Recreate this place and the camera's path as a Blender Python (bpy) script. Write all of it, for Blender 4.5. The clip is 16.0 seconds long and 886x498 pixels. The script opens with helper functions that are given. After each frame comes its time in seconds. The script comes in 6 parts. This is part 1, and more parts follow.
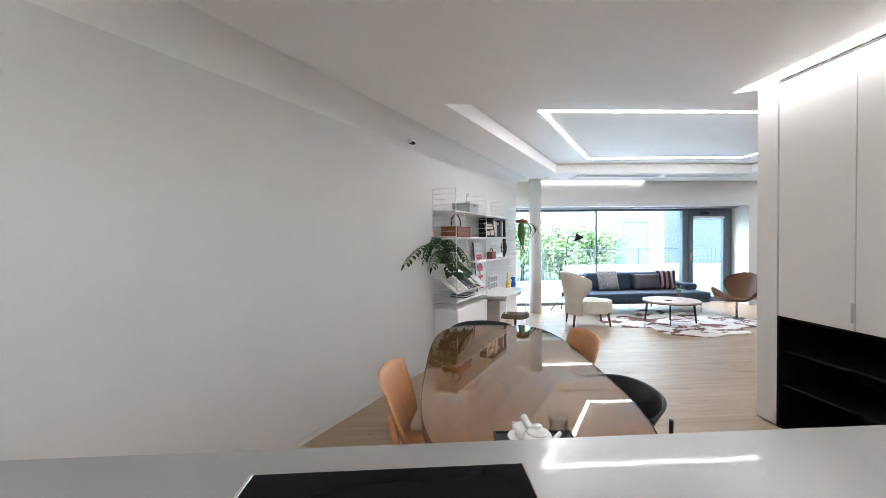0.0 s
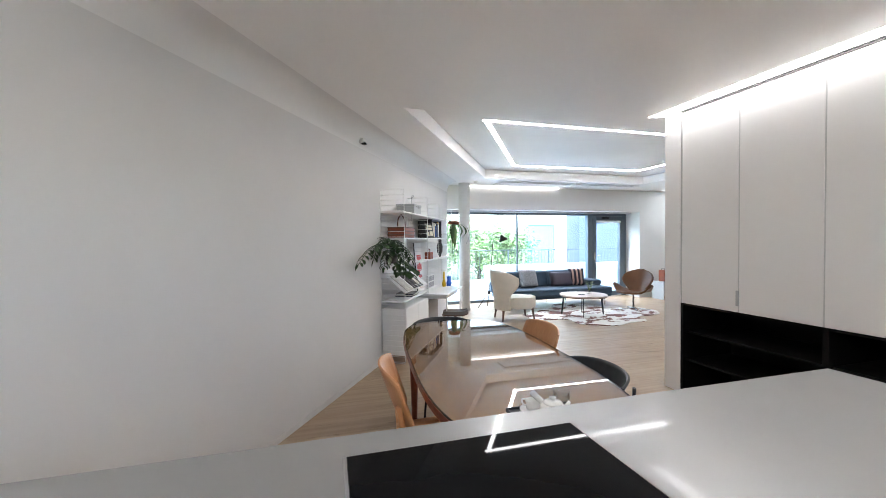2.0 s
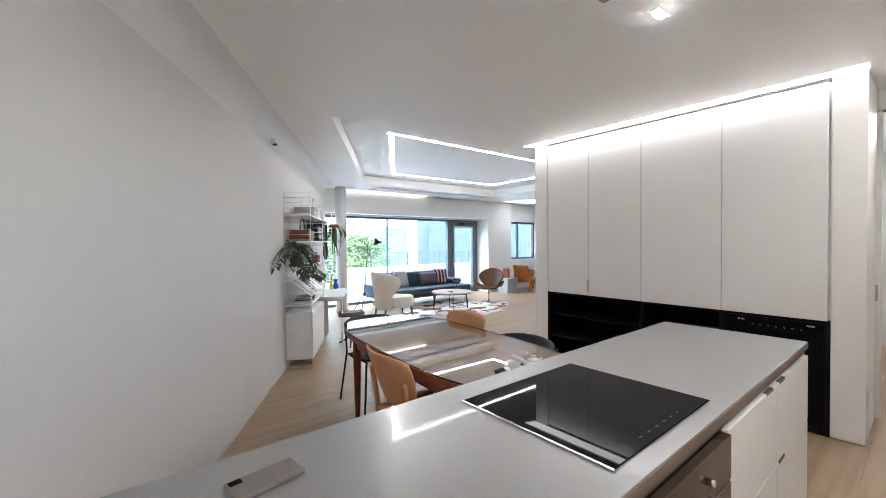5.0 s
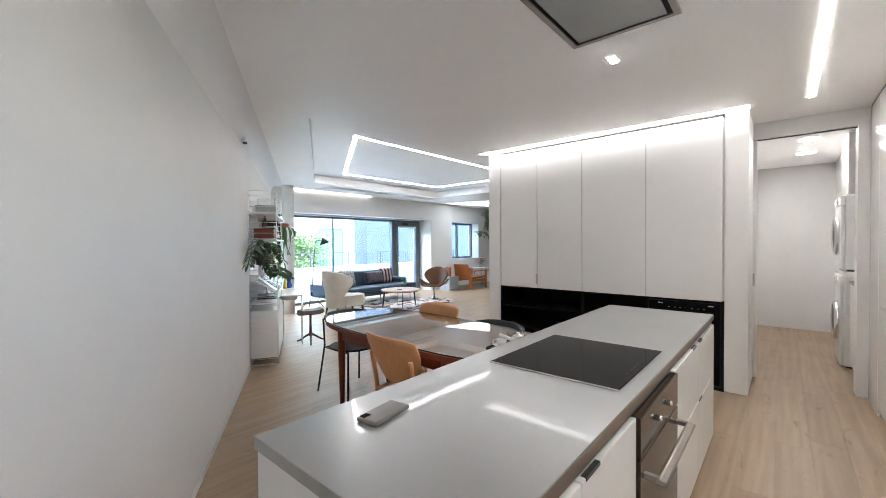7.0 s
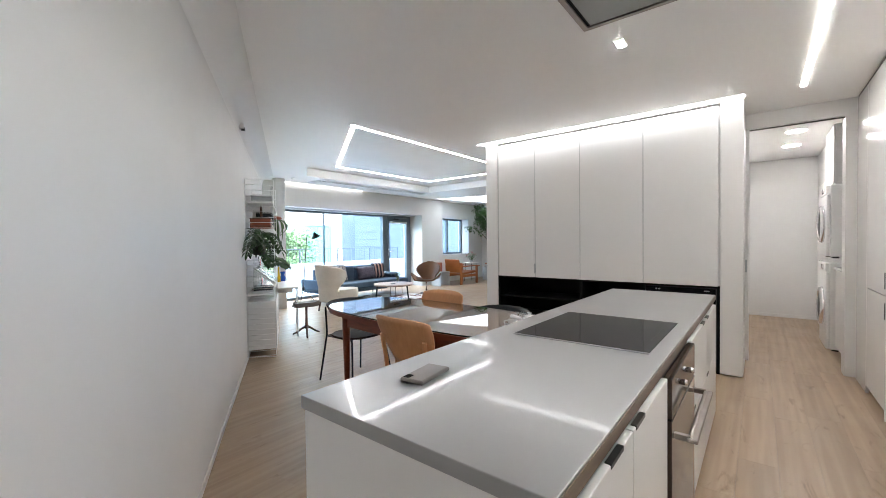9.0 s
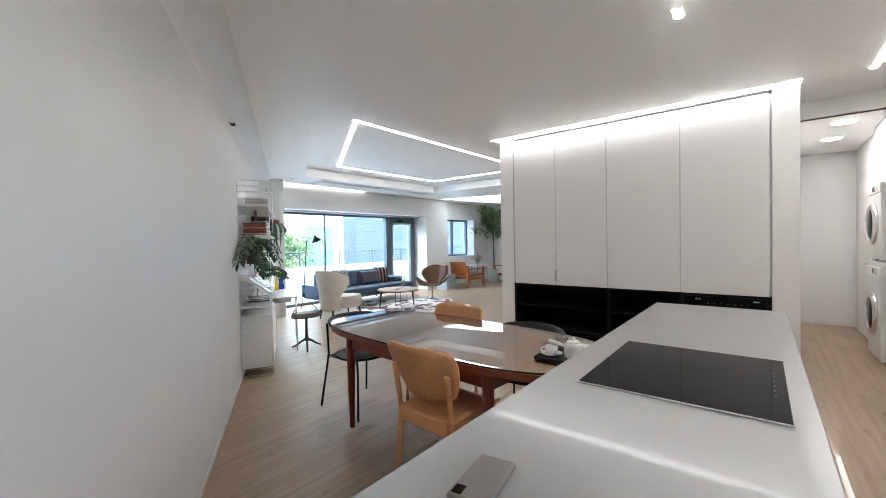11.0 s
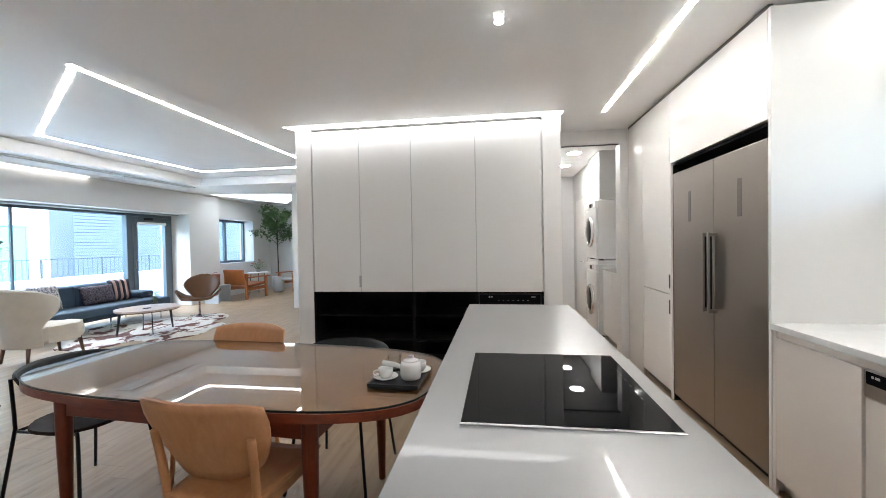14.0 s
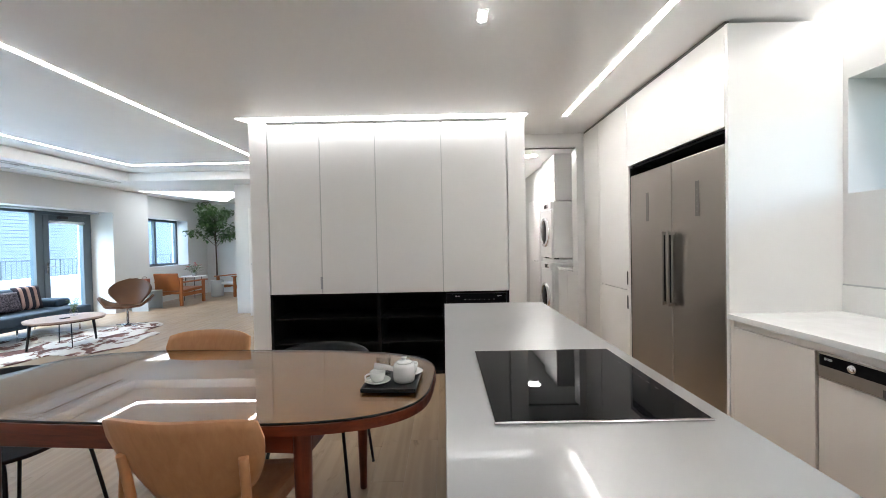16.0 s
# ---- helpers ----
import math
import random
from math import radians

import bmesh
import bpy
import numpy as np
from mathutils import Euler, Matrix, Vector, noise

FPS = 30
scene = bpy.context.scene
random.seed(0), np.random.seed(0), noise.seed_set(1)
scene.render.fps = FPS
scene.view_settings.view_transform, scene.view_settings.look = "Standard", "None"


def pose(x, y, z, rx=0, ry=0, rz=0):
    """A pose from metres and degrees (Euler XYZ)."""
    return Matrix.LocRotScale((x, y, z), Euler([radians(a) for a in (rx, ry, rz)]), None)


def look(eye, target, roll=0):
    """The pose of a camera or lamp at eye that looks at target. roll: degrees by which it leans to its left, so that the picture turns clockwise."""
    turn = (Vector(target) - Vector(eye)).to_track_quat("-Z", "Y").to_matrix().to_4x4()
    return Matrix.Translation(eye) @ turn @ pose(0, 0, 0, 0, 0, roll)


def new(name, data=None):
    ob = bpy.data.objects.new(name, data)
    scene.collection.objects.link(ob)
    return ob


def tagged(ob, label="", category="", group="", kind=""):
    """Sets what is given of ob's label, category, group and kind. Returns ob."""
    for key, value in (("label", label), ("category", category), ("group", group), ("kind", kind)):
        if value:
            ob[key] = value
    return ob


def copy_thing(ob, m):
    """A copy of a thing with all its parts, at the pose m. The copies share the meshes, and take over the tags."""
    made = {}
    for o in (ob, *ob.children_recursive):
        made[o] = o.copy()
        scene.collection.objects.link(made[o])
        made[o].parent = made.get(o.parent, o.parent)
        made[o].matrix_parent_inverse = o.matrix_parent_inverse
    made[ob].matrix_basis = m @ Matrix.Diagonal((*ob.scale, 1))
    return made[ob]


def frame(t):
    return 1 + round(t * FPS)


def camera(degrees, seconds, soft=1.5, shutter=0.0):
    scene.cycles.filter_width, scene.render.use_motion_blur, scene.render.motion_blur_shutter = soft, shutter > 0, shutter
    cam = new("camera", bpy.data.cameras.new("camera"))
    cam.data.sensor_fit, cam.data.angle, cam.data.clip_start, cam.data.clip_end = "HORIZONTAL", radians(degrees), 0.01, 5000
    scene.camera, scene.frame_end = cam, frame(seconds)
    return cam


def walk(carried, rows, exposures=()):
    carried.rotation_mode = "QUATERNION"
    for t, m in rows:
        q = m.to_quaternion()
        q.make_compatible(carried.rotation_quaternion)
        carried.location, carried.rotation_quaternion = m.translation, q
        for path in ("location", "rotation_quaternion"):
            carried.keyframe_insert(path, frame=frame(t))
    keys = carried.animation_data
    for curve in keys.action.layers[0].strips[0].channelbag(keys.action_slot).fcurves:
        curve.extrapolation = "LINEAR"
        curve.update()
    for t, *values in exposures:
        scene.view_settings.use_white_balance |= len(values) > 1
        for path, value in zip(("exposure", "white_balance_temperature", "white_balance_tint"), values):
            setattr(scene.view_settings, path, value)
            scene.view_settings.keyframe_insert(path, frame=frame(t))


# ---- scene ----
cam = camera(96.5, 16.0, soft=0.7)
PATH = [
    (0, (0.368, 0.557, 1.459), (0.478, 2.554, 1.414), -0.7),
    (0.5, (0.296, 0.534, 1.443), (0.478, 2.526, 1.4), -0.7),
    (1, (0.197, 0.494, 1.426), (0.471, 2.474, 1.388), -0.7),
    (1.5, (0.085, 0.48, 1.461), (0.51, 2.434, 1.415), -0.5),
    (2, (-0.064, 0.49, 1.452), (0.485, 2.413, 1.409), -0.5),
    (2.5, (-0.253, 0.538, 1.443), (0.447, 2.411, 1.402), -0.5),
    (3, (-0.371, 0.543, 1.446), (0.469, 2.358, 1.407), -0.5),
    (3.5, (-0.485, 0.517, 1.459), (0.458, 2.28, 1.42), -0.4),
    (4, (-0.637, 0.498, 1.46), (0.432, 2.188, 1.423), -0.5),
    (6.5, (-1.344, 0.485, 1.445), (0.107, 1.862, 1.414), -0.3),
    (7, (-1.473, 0.523, 1.434), (0.042, 1.829, 1.402), -0.4),
    (7.5, (-1.541, 0.553, 1.384), (0.015, 1.81, 1.353), -0.4),
    (8, (-1.573, 0.57, 1.334), (-0.01, 1.817, 1.301), -0.5),
    (8.5, (-1.59, 0.596, 1.326), (-0.028, 1.845, 1.29), -0.5),
    (9, (-1.587, 0.651, 1.32), (-0.025, 1.9, 1.283), -0.6),
    (11.5, (-1.265, 1.12, 1.398), (0.295, 2.371, 1.36), -1.16),
    (12, (-1.228, 1.204, 1.402), (0.442, 2.304, 1.364), -1.07),
    (12.5, (-1.167, 1.256, 1.38), (0.624, 2.145, 1.344), -1.07),
    (13, (-1.087, 1.326, 1.364), (0.793, 2.005, 1.329), -0.9),
    (13.5, (-1.048, 1.36, 1.381), (0.896, 1.827, 1.348), -1.02),
    (14, (-1.034, 1.389, 1.377), (0.945, 1.671, 1.342), -0.97),
    (14.5, (-1.019, 1.458, 1.367), (0.978, 1.566, 1.335), -0.93),
    (15, (-1.011, 1.515, 1.361), (0.989, 1.539, 1.329), -1.06),
    (15.5, (-1.005, 1.564, 1.36), (0.995, 1.569, 1.328), -1.1),
    (16, (-1.005, 1.613, 1.362), (0.995, 1.618, 1.329), -1.13),
]
EXPOSURES = [(0, 3.55, 6380, 12), (4, 3.52, 6380, 12), (9, 3.50, 6350, 11), (12.5, 3.38, 6350, 11), (14.5, 3.48, 6340, 10), (16, 3.49, 6330, 10)]
walk(cam, [(t, look(eye, target, roll)) for t, eye, target, roll in PATH], EXPOSURES)

# ---- daylight ----
world = bpy.data.worlds.new("world")
scene.world = world
world.use_nodes = True
wn = world.node_tree
sky = wn.nodes.new("ShaderNodeTexSky")
sky.sky_type, sky.sun_disc = "NISHITA", False
sky.sun_elevation, sky.sun_rotation = radians(44), radians(209)
bg = wn.nodes["Background"]
bg.inputs["Strength"].default_value = 0.15
wn.links.new(sky.outputs[0], bg.inputs["Color"])
sun = new("sun", bpy.data.lights.new("sun", "SUN"))
sun.data.energy, sun.data.angle, sun.data.color = 3.6, radians(2), (1.0, 0.985, 0.965)
sun.matrix_world = look((-6, -6, 20), (4, 12.0, 0))

# Added fill lamp, hidden outside above the window, that boosts the sky's light.
day_fill = new("window_daylight", bpy.data.lights.new("window_daylight", "AREA"))
day_fill.data.shape, day_fill.data.size, day_fill.data.size_y = "RECTANGLE", 5.0, 1.0
day_fill.data.energy, day_fill.data.color = 60.0, (0.90, 0.96, 1.0)
day_fill.matrix_world = look((4.6, 10.0, 2.95), (4.6, 8.2, 0.9))

LED = 3.1        # strength of the ceiling light lines
WARM = (1.0, 0.965, 0.92)
NEUTRAL = (1.0, 0.99, 0.98)


# ---- materials ----
def material(name, color=(0.8, 0.8, 0.8), rough=0.5, metal=0.0, emit=None, strength=0.0):
    m = bpy.data.materials.new(name)
    m.use_nodes = True
    b = m.node_tree.nodes["Principled BSDF"]
    b.inputs["Base Color"].default_value = (*color, 1)
    b.inputs["Roughness"].default_value = rough
    b.inputs["Metallic"].default_value = metal
    if emit:
        b.inputs["Emission Color"].default_value = (*emit, 1)
        b.inputs["Emission Strength"].default_value = strength
    return m


def coords(m, scale=(1, 1, 1), kind="Object"):
    n, l = m.node_tree.nodes, m.node_tree.links
    tc, mp = n.new("ShaderNodeTexCoord"), n.new("ShaderNodeMapping")
    l.new(tc.outputs[kind], mp.inputs[0])
    mp.inputs["Scale"].default_value = scale
    return mp.outputs[0]


def noise_out(m, scale, detail=3.0, stretch=(1, 1, 1), rough=0.6, distortion=0.0):
    n, l = m.node_tree.nodes, m.node_tree.links
    t = n.new("ShaderNodeTexNoise")
    t.inputs["Scale"].default_value, t.inputs["Detail"].default_value, t.inputs["Roughness"].default_value = scale, detail, rough
    t.inputs["Distortion"].default_value = distortion
    l.new(coords(m, stretch), t.inputs["Vector"])
    return t.outputs["Fac"]


def ramp(m, fac, stops):
    n, l = m.node_tree.nodes, m.node_tree.links
    r = n.new("ShaderNodeValToRGB")
    e = r.color_ramp.elements
    for i, (p, c) in enumerate(stops):
        el = e[i] if i < 2 else e.new(p)
        el.position, el.color = p, (*c, 1)
    l.new(fac, r.inputs[0])
    return r.outputs[0]


def shader(m):
    return m.node_tree.nodes["Principled BSDF"]


def bump(m, fac, strength=0.1, distance=0.01):
    n, l = m.node_tree.nodes, m.node_tree.links
    b = n.new("ShaderNodeBump")
    b.inputs["Strength"].default_value, b.inputs["Distance"].default_value = strength, distance
    l.new(fac, b.inputs["Height"])
    l.new(b.outputs[0], shader(m).inputs["Normal"])


def vary(m, color, amount=0.06, scale=2.0, fine=60.0, grain=0.06, depth=0.002, stretch=(1, 1, 1), rough=None):
    """Two scales of variation: slow tone and fine relief."""
    l = m.node_tree.links
    lo, hi = [c * (1 - amount) for c in color], [min(1, c * (1 + amount)) for c in color]
    l.new(ramp(m, noise_out(m, scale, 4, stretch), [(0.3, lo), (0.7, hi)]), shader(m).inputs["Base Color"])
    f = noise_out(m, fine, 4, stretch)
    bump(m, f, grain, depth)
    if rough:
        l.new(ramp(m, noise_out(m, scale * 2.3, 5, stretch), [(0.3, [rough[0]] * 3), (0.7, [rough[1]] * 3)]), shader(m).inputs["Roughness"])
    return m


def paint(name, color, rough=(0.5, 0.6), amount=0.02, grain=0.05):
    return vary(material(name, color), color, amount, 1.3, 90, grain, 0.001, rough=rough)


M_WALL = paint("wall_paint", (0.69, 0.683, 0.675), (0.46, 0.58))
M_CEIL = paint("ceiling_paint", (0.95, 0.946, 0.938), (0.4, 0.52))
# Lighter copy of the wall paint: the cove's light band is in the colour.
M_COVE_LIT = paint("lit_cove_paint", (0.80, 0.795, 0.787), (0.45, 0.56))
M_CAB = paint("cabinet_lacquer", (0.80, 0.79, 0.775), (0.32, 0.4), 0.012, 0.02)
M_GLOSS = paint("gloss_cream_lacquer", (0.82, 0.80, 0.77), (0.13, 0.18), 0.012, 0.015)
M_CREAM = paint("cream_lacquer", (0.78, 0.735, 0.69), (0.35, 0.45), 0.012, 0.02)
M_WHITE = paint("white_powder_coat", (0.83, 0.83, 0.82), (0.3, 0.4), 0.015, 0.02)
M_GAP = material("dark_joint", (0.10, 0.095, 0.09), 0.7)
M_BLACK = vary(material("black_laminate", (0.006, 0.006, 0.0065)), (0.006, 0.006, 0.0065), 0.15, 3, 120, 0.04, 0.001, rough=(0.5, 0.62))
M_BLACKGLASS = vary(material("black_glass", (0.006, 0.006, 0.007)), (0.006, 0.006, 0.007), 0.1, 4, 8, 0.0, 0.001, rough=(0.012, 0.03))
M_TOP = vary(material("satin_steel_worktop", (0.37, 0.37, 0.365), metal=0.5), (0.37, 0.37, 0.365), 0.03, 1.4, 2.2, 0.0, 0.004, rough=(0.285, 0.31))
shader(M_TOP).inputs["Specular IOR Level"].default_value = 0.3
shader(M_TOP).inputs["Coat Weight"].default_value, shader(M_TOP).inputs["Coat Roughness"].default_value = 0.27, 0.045
shader(M_BLACKGLASS).inputs["Specular IOR Level"].default_value = 0.05
shader(M_BLACK).inputs["Specular IOR Level"].default_value = 0.12
M_STONE = vary(material("white_quartz", (0.80, 0.80, 0.79)), (0.80, 0.80, 0.79), 0.02, 3, 200, 0.01, 0.0005, rough=(0.15, 0.25))
M_STEEL = vary(material("brushed_steel", (0.36, 0.325, 0.29), metal=1.0), (0.36, 0.325, 0.29), 0.015, 1.5, 420, 0.03, 0.0005, (1, 1, 0.02), rough=(0.285, 0.31))
M_CHROME = material("polished_metal", (0.75, 0.75, 0.76), 0.15, 1.0)
M_ALU = vary(material("grey_aluminium", (0.105, 0.135, 0.16)), (0.105, 0.135, 0.16), 0.04, 3, 150, 0.02, 0.0005, rough=(0.35, 0.45))
M_BLACKSTEEL = material("black_steel", (0.015, 0.015, 0.016), 0.35, 0.4)
M_CONCRETE = vary(material("pale_plaster", (0.62, 0.61, 0.595)), (0.62, 0.61, 0.595), 0.07, 4, 60, 0.12, 0.002, rough=(0.6, 0.75))
M_GREYBOX = vary(material("grey_metal_sheet", (0.42, 0.44, 0.45)), (0.42, 0.44, 0.45), 0.05, 5, 120, 0.03, 0.0006, rough=(0.4, 0.5))

M_PALEMETAL = vary(material("pale_metal", (0.56, 0.56, 0.55)), (0.56, 0.56, 0.55), 0.03, 5, 120, 0.02, 0.0005, rough=(0.35, 0.45))


def glow(name, color, strength):
    return material(name, (0.9, 0.9, 0.9), 0.5, 0.0, color, strength)


M_LED = glow("led_diffuser", NEUTRAL, LED * 1.1)
M_LEDWARM = glow("led_diffuser_warm", WARM, LED * 0.25)
M_AISLE = glow("aisle_light_diffuser", WARM, LED * 1.65)
M_COUNTER = glow("counter_light_diffuser", WARM, LED * 0.32)
M_SLOT = glow("slot_light_diffuser", NEUTRAL, LED * 0.32)
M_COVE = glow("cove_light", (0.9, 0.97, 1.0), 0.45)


def shift_by_piece(m):
    """Gives every piece its own stretch of grain."""
    n, l = m.node_tree.nodes, m.node_tree.links
    oi, mul = n.new("ShaderNodeObjectInfo"), n.new("ShaderNodeMath")
    mul.operation, mul.inputs[1].default_value = "MULTIPLY", 37.0
    l.new(oi.outputs["Random"], mul.inputs[0])
    for t in [k for k in n if k.bl_idname == "ShaderNodeTexNoise"]:
        add = n.new("ShaderNodeVectorMath")
        add.operation = "ADD"
        l.new(t.inputs["Vector"].links[0].from_socket, add.inputs[0])
        l.new(mul.outputs[0], add.inputs[1])
        l.new(add.outputs[0], t.inputs["Vector"])


def wood(name, dark, light, stretch=(1, 12, 12), rough=(0.35, 0.5), scale=1.6, per_piece=0.0, wave=0.6, detail=6):
    m = material(name, light)
    n, l = m.node_tree.nodes, m.node_tree.links
    f = noise_out(m, scale * 4, detail, stretch, 0.65 if detail > 3 else 0.45, wave)
    if per_piece:
        shift_by_piece(m)
    c = ramp(m, f, [(0.32, dark), (0.68, light)])
    if per_piece:
        oi = n.new("ShaderNodeObjectInfo")
        hsv = n.new("ShaderNodeHueSaturation")
        mr = n.new("ShaderNodeMapRange")
        mr.inputs["To Min"].default_value, mr.inputs["To Max"].default_value = 1 - per_piece, 1 + per_piece
        l.new(oi.outputs["Random"], mr.inputs["Value"])
        l.new(mr.outputs[0], hsv.inputs["Value"])
        l.new(c, hsv.inputs["Color"])
        c = hsv.outputs[0]
    l.new(c, shader(m).inputs["Base Color"])
    l.new(ramp(m, noise_out(m, 3, 4), [(0.3, [rough[0]] * 3), (0.7, [rough[1]] * 3)]), shader(m).inputs["Roughness"])
    if per_piece:
        bump(m, noise_out(m, 9, 2, (0.5, 2, 2)), 0.06, 0.002)
    else:
        bump(m, noise_out(m, scale * 30, 4, stretch), 0.05, 0.0008)
    return m


M_OAK = wood("oak_planks", (0.313, 0.219, 0.138), (0.383, 0.278, 0.179), (0.3, 7, 7), (0.33, 0.43), 0.9, 0.05, 0.0, 1)
oak_colour = shader(M_OAK).inputs["Base Color"].links[0].from_socket        # knots and worn smudges
smudge = M_OAK.node_tree.nodes.new("ShaderNodeMixRGB")
smudge.blend_type, smudge.inputs[0].default_value = "MULTIPLY", 1.0
knots = noise_out(M_OAK, 2.6, 5, (1.0, 3.2, 1), 0.62, 1.2)
shift_by_piece(M_OAK)
M_OAK.node_tree.links.new(oak_colour, smudge.inputs[1])
M_OAK.node_tree.links.new(ramp(M_OAK, knots, [(0.27, (0.58, 0.53, 0.48)), (0.40, (1, 1, 1))]), smudge.inputs[2])
M_OAK.node_tree.links.new(smudge.outputs[0], shader(M_OAK).inputs["Base Color"])
M_BEECH = wood("beech", (0.60, 0.275, 0.115), (0.68, 0.34, 0.155), (5, 5, 1), (0.38, 0.48), 1.5)
M_TEAK = wood("teak", (0.14, 0.022, 0.007), (0.24, 0.046, 0.014), (8, 1, 8), (0.3, 0.42), 1.4)
M_TEAKLEG = wood("teak_leg", (0.13, 0.021, 0.006), (0.22, 0.042, 0.013), (8, 8, 1), (0.3, 0.42), 1.4)
M_TABLETOP = wood("brown_table_veneer", (0.165, 0.068, 0.015), (0.365, 0.19, 0.055), (7, 0.8, 7), (0.3, 0.4), 1.1, 0.0, 1.4)
M_WALNUT = wood("walnut", (0.07, 0.028, 0.015), (0.13, 0.055, 0.03), (8, 8, 1), (0.35, 0.5), 1.5)
M_ORANGEWOOD = wood("orange_oak", (0.30, 0.085, 0.018), (0.42, 0.13, 0.03), (2, 8, 8), (0.35, 0.5), 1.5)


def clear_glass(name, tint=(0.97, 0.99, 0.985), rough=0.0, base=0.04):
    m = bpy.data.materials.new(name)
    m.use_nodes = True
    n, l = m.node_tree.nodes, m.node_tree.links
    n.remove(n["Principled BSDF"])
    tr, gl, mix, lw = n.new("ShaderNodeBsdfTransparent"), n.new("ShaderNodeBsdfGlossy"), n.new("ShaderNodeMixShader"), n.new("ShaderNodeLayerWeight")
    power, scale = n.new("ShaderNodeMath"), n.new("ShaderNodeMath")
    tr.inputs[0].default_value = (*tint, 1)
    gl.inputs["Roughness"].default_value = rough
    lw.inputs[0].default_value = 0.5
    power.operation, scale.operation = "POWER", "MULTIPLY_ADD"
    power.inputs[1].default_value, scale.inputs[1].default_value, scale.inputs[2].default_value = 5.0, 0.9 * base / 0.04, base
    l.new(lw.outputs["Facing"], power.inputs[0])
    l.new(power.outputs[0], scale.inputs[0])
    l.new(scale.outputs[0], mix.inputs[0])
    l.new(tr.outputs[0], mix.inputs[1])
    l.new(gl.outputs[0], mix.inputs[2])
    l.new(mix.outputs[0], n["Material Output"].inputs[0])
    return m


M_PANE = clear_glass("window_glass", (0.85, 0.955, 0.995))
M_TABLEGLASS = clear_glass("table_glass", (0.97, 0.935, 0.87), 0.012, 0.058)


# ---- mesh helpers ----
def box(x0, y0, z0, x1, y1, z1, bev=0.0, bm=None, seg=1):
    b = bmesh.new()
    vs = [b.verts.new((x, y, z)) for z in (z0, z1) for y in (y0, y1) for x in (x0, x1)]
    for f in ((0, 2, 3, 1), (4, 5, 7, 6), (0, 1, 5, 4), (2, 6, 7, 3), (0, 4, 6, 2), (1, 3, 7, 5)):
        b.faces.new([vs[i] for i in f])
    if bev:
        bmesh.ops.bevel(b, geom=b.edges[:], offset=bev, segments=seg, affect="EDGES", profile=0.5)
    return merge(bm, b)


def merge(bm, b):
    if bm is None:
        return b
    me = bpy.data.meshes.new("tmp")
    b.to_mesh(me)
    b.free()
    bm.from_mesh(me)
    bpy.data.meshes.remove(me)
    return bm


def shifted(b, m):
    bmesh.ops.transform(b, matrix=m, verts=b.verts[:])
    return b


def smooth(b):
    for f in b.faces:
        f.smooth = True
    return b


def lathe(profile, seg=24, c=(0, 0, 0), bm=None, caps=True):
    """Turns (radius, height) pairs round the z axis through c."""
    b = bmesh.new()
    rings = [[b.verts.new((c[0] + r * math.cos(2 * math.pi * i / seg), c[1] + r * math.sin(2 * math.pi * i / seg), c[2] + z)) for i in range(seg)] for r, z in profile]
    for a, d in zip(rings, rings[1:]):
        for i in range(seg):
            f = b.faces.new((a[i], a[(i + 1) % seg], d[(i + 1) % seg], d[i]))
            f.smooth = True
    if caps:
        if profile[0][0] > 1e-5:
            b.faces.new(rings[0][::-1])
        if profile[-1][0] > 1e-5:
            b.faces.new(rings[-1])
    bmesh.ops.remove_doubles(b, verts=b.verts[:], dist=1e-6)
    return merge(bm, b)


def tube(pts, r=0.01, seg=8, bm=None, r2=None, closed=False):
    """A round bar along a line of points, tapering from r to r2."""
    b = bmesh.new()
    pts = [Vector(p) for p in pts]
    n, rings, up = len(pts), [], None
    for i, p in enumerate(pts):
        if closed:
            d = (pts[(i + 1) % n] - pts[i - 1]).normalized()
        else:
            d = (pts[min(i + 1, n - 1)] - pts[max(i - 1, 0)]).normalized()
        if up is None:
            up = d.orthogonal().normalized()
        up = (up - d * up.dot(d)).normalized()
        side = d.cross(up)
        rad = r if r2 is None else r + (r2 - r) * i / (n - 1)
        rings.append([b.verts.new(p + (up * math.cos(2 * math.pi * k / seg) + side * math.sin(2 * math.pi * k / seg)) * rad) for k in range(seg)])
    for i in range(n if closed else n - 1):
        a, d = rings[i], rings[(i + 1) % n]
        for k in range(seg):
            f = b.faces.new((a[k], a[(k + 1) % seg], d[(k + 1) % seg], d[k]))
            f.smooth = True
    if not closed:
        b.faces.new(rings[0][::-1])
        b.faces.new(rings[-1])
    return merge(bm, b)


def bend(pts, steps=6):
    """A soft curve through a few points."""
    pts = [Vector(p) for p in pts]
    out = []
    for i in range(len(pts) - 1):
        p0, p1, p2, p3 = pts[max(i - 1, 0)], pts[i], pts[i + 1], pts[min(i + 2, len(pts) - 1)]
        for k in range(steps):
            t = k / steps
            out.append(0.5 * (2 * p1 + (p2 - p0) * t + (2 * p0 - 5 * p1 + 4 * p2 - p3) * t * t + (3 * p1 - p0 - 3 * p2 + p3) * t ** 3))
    return out + [pts[-1]]


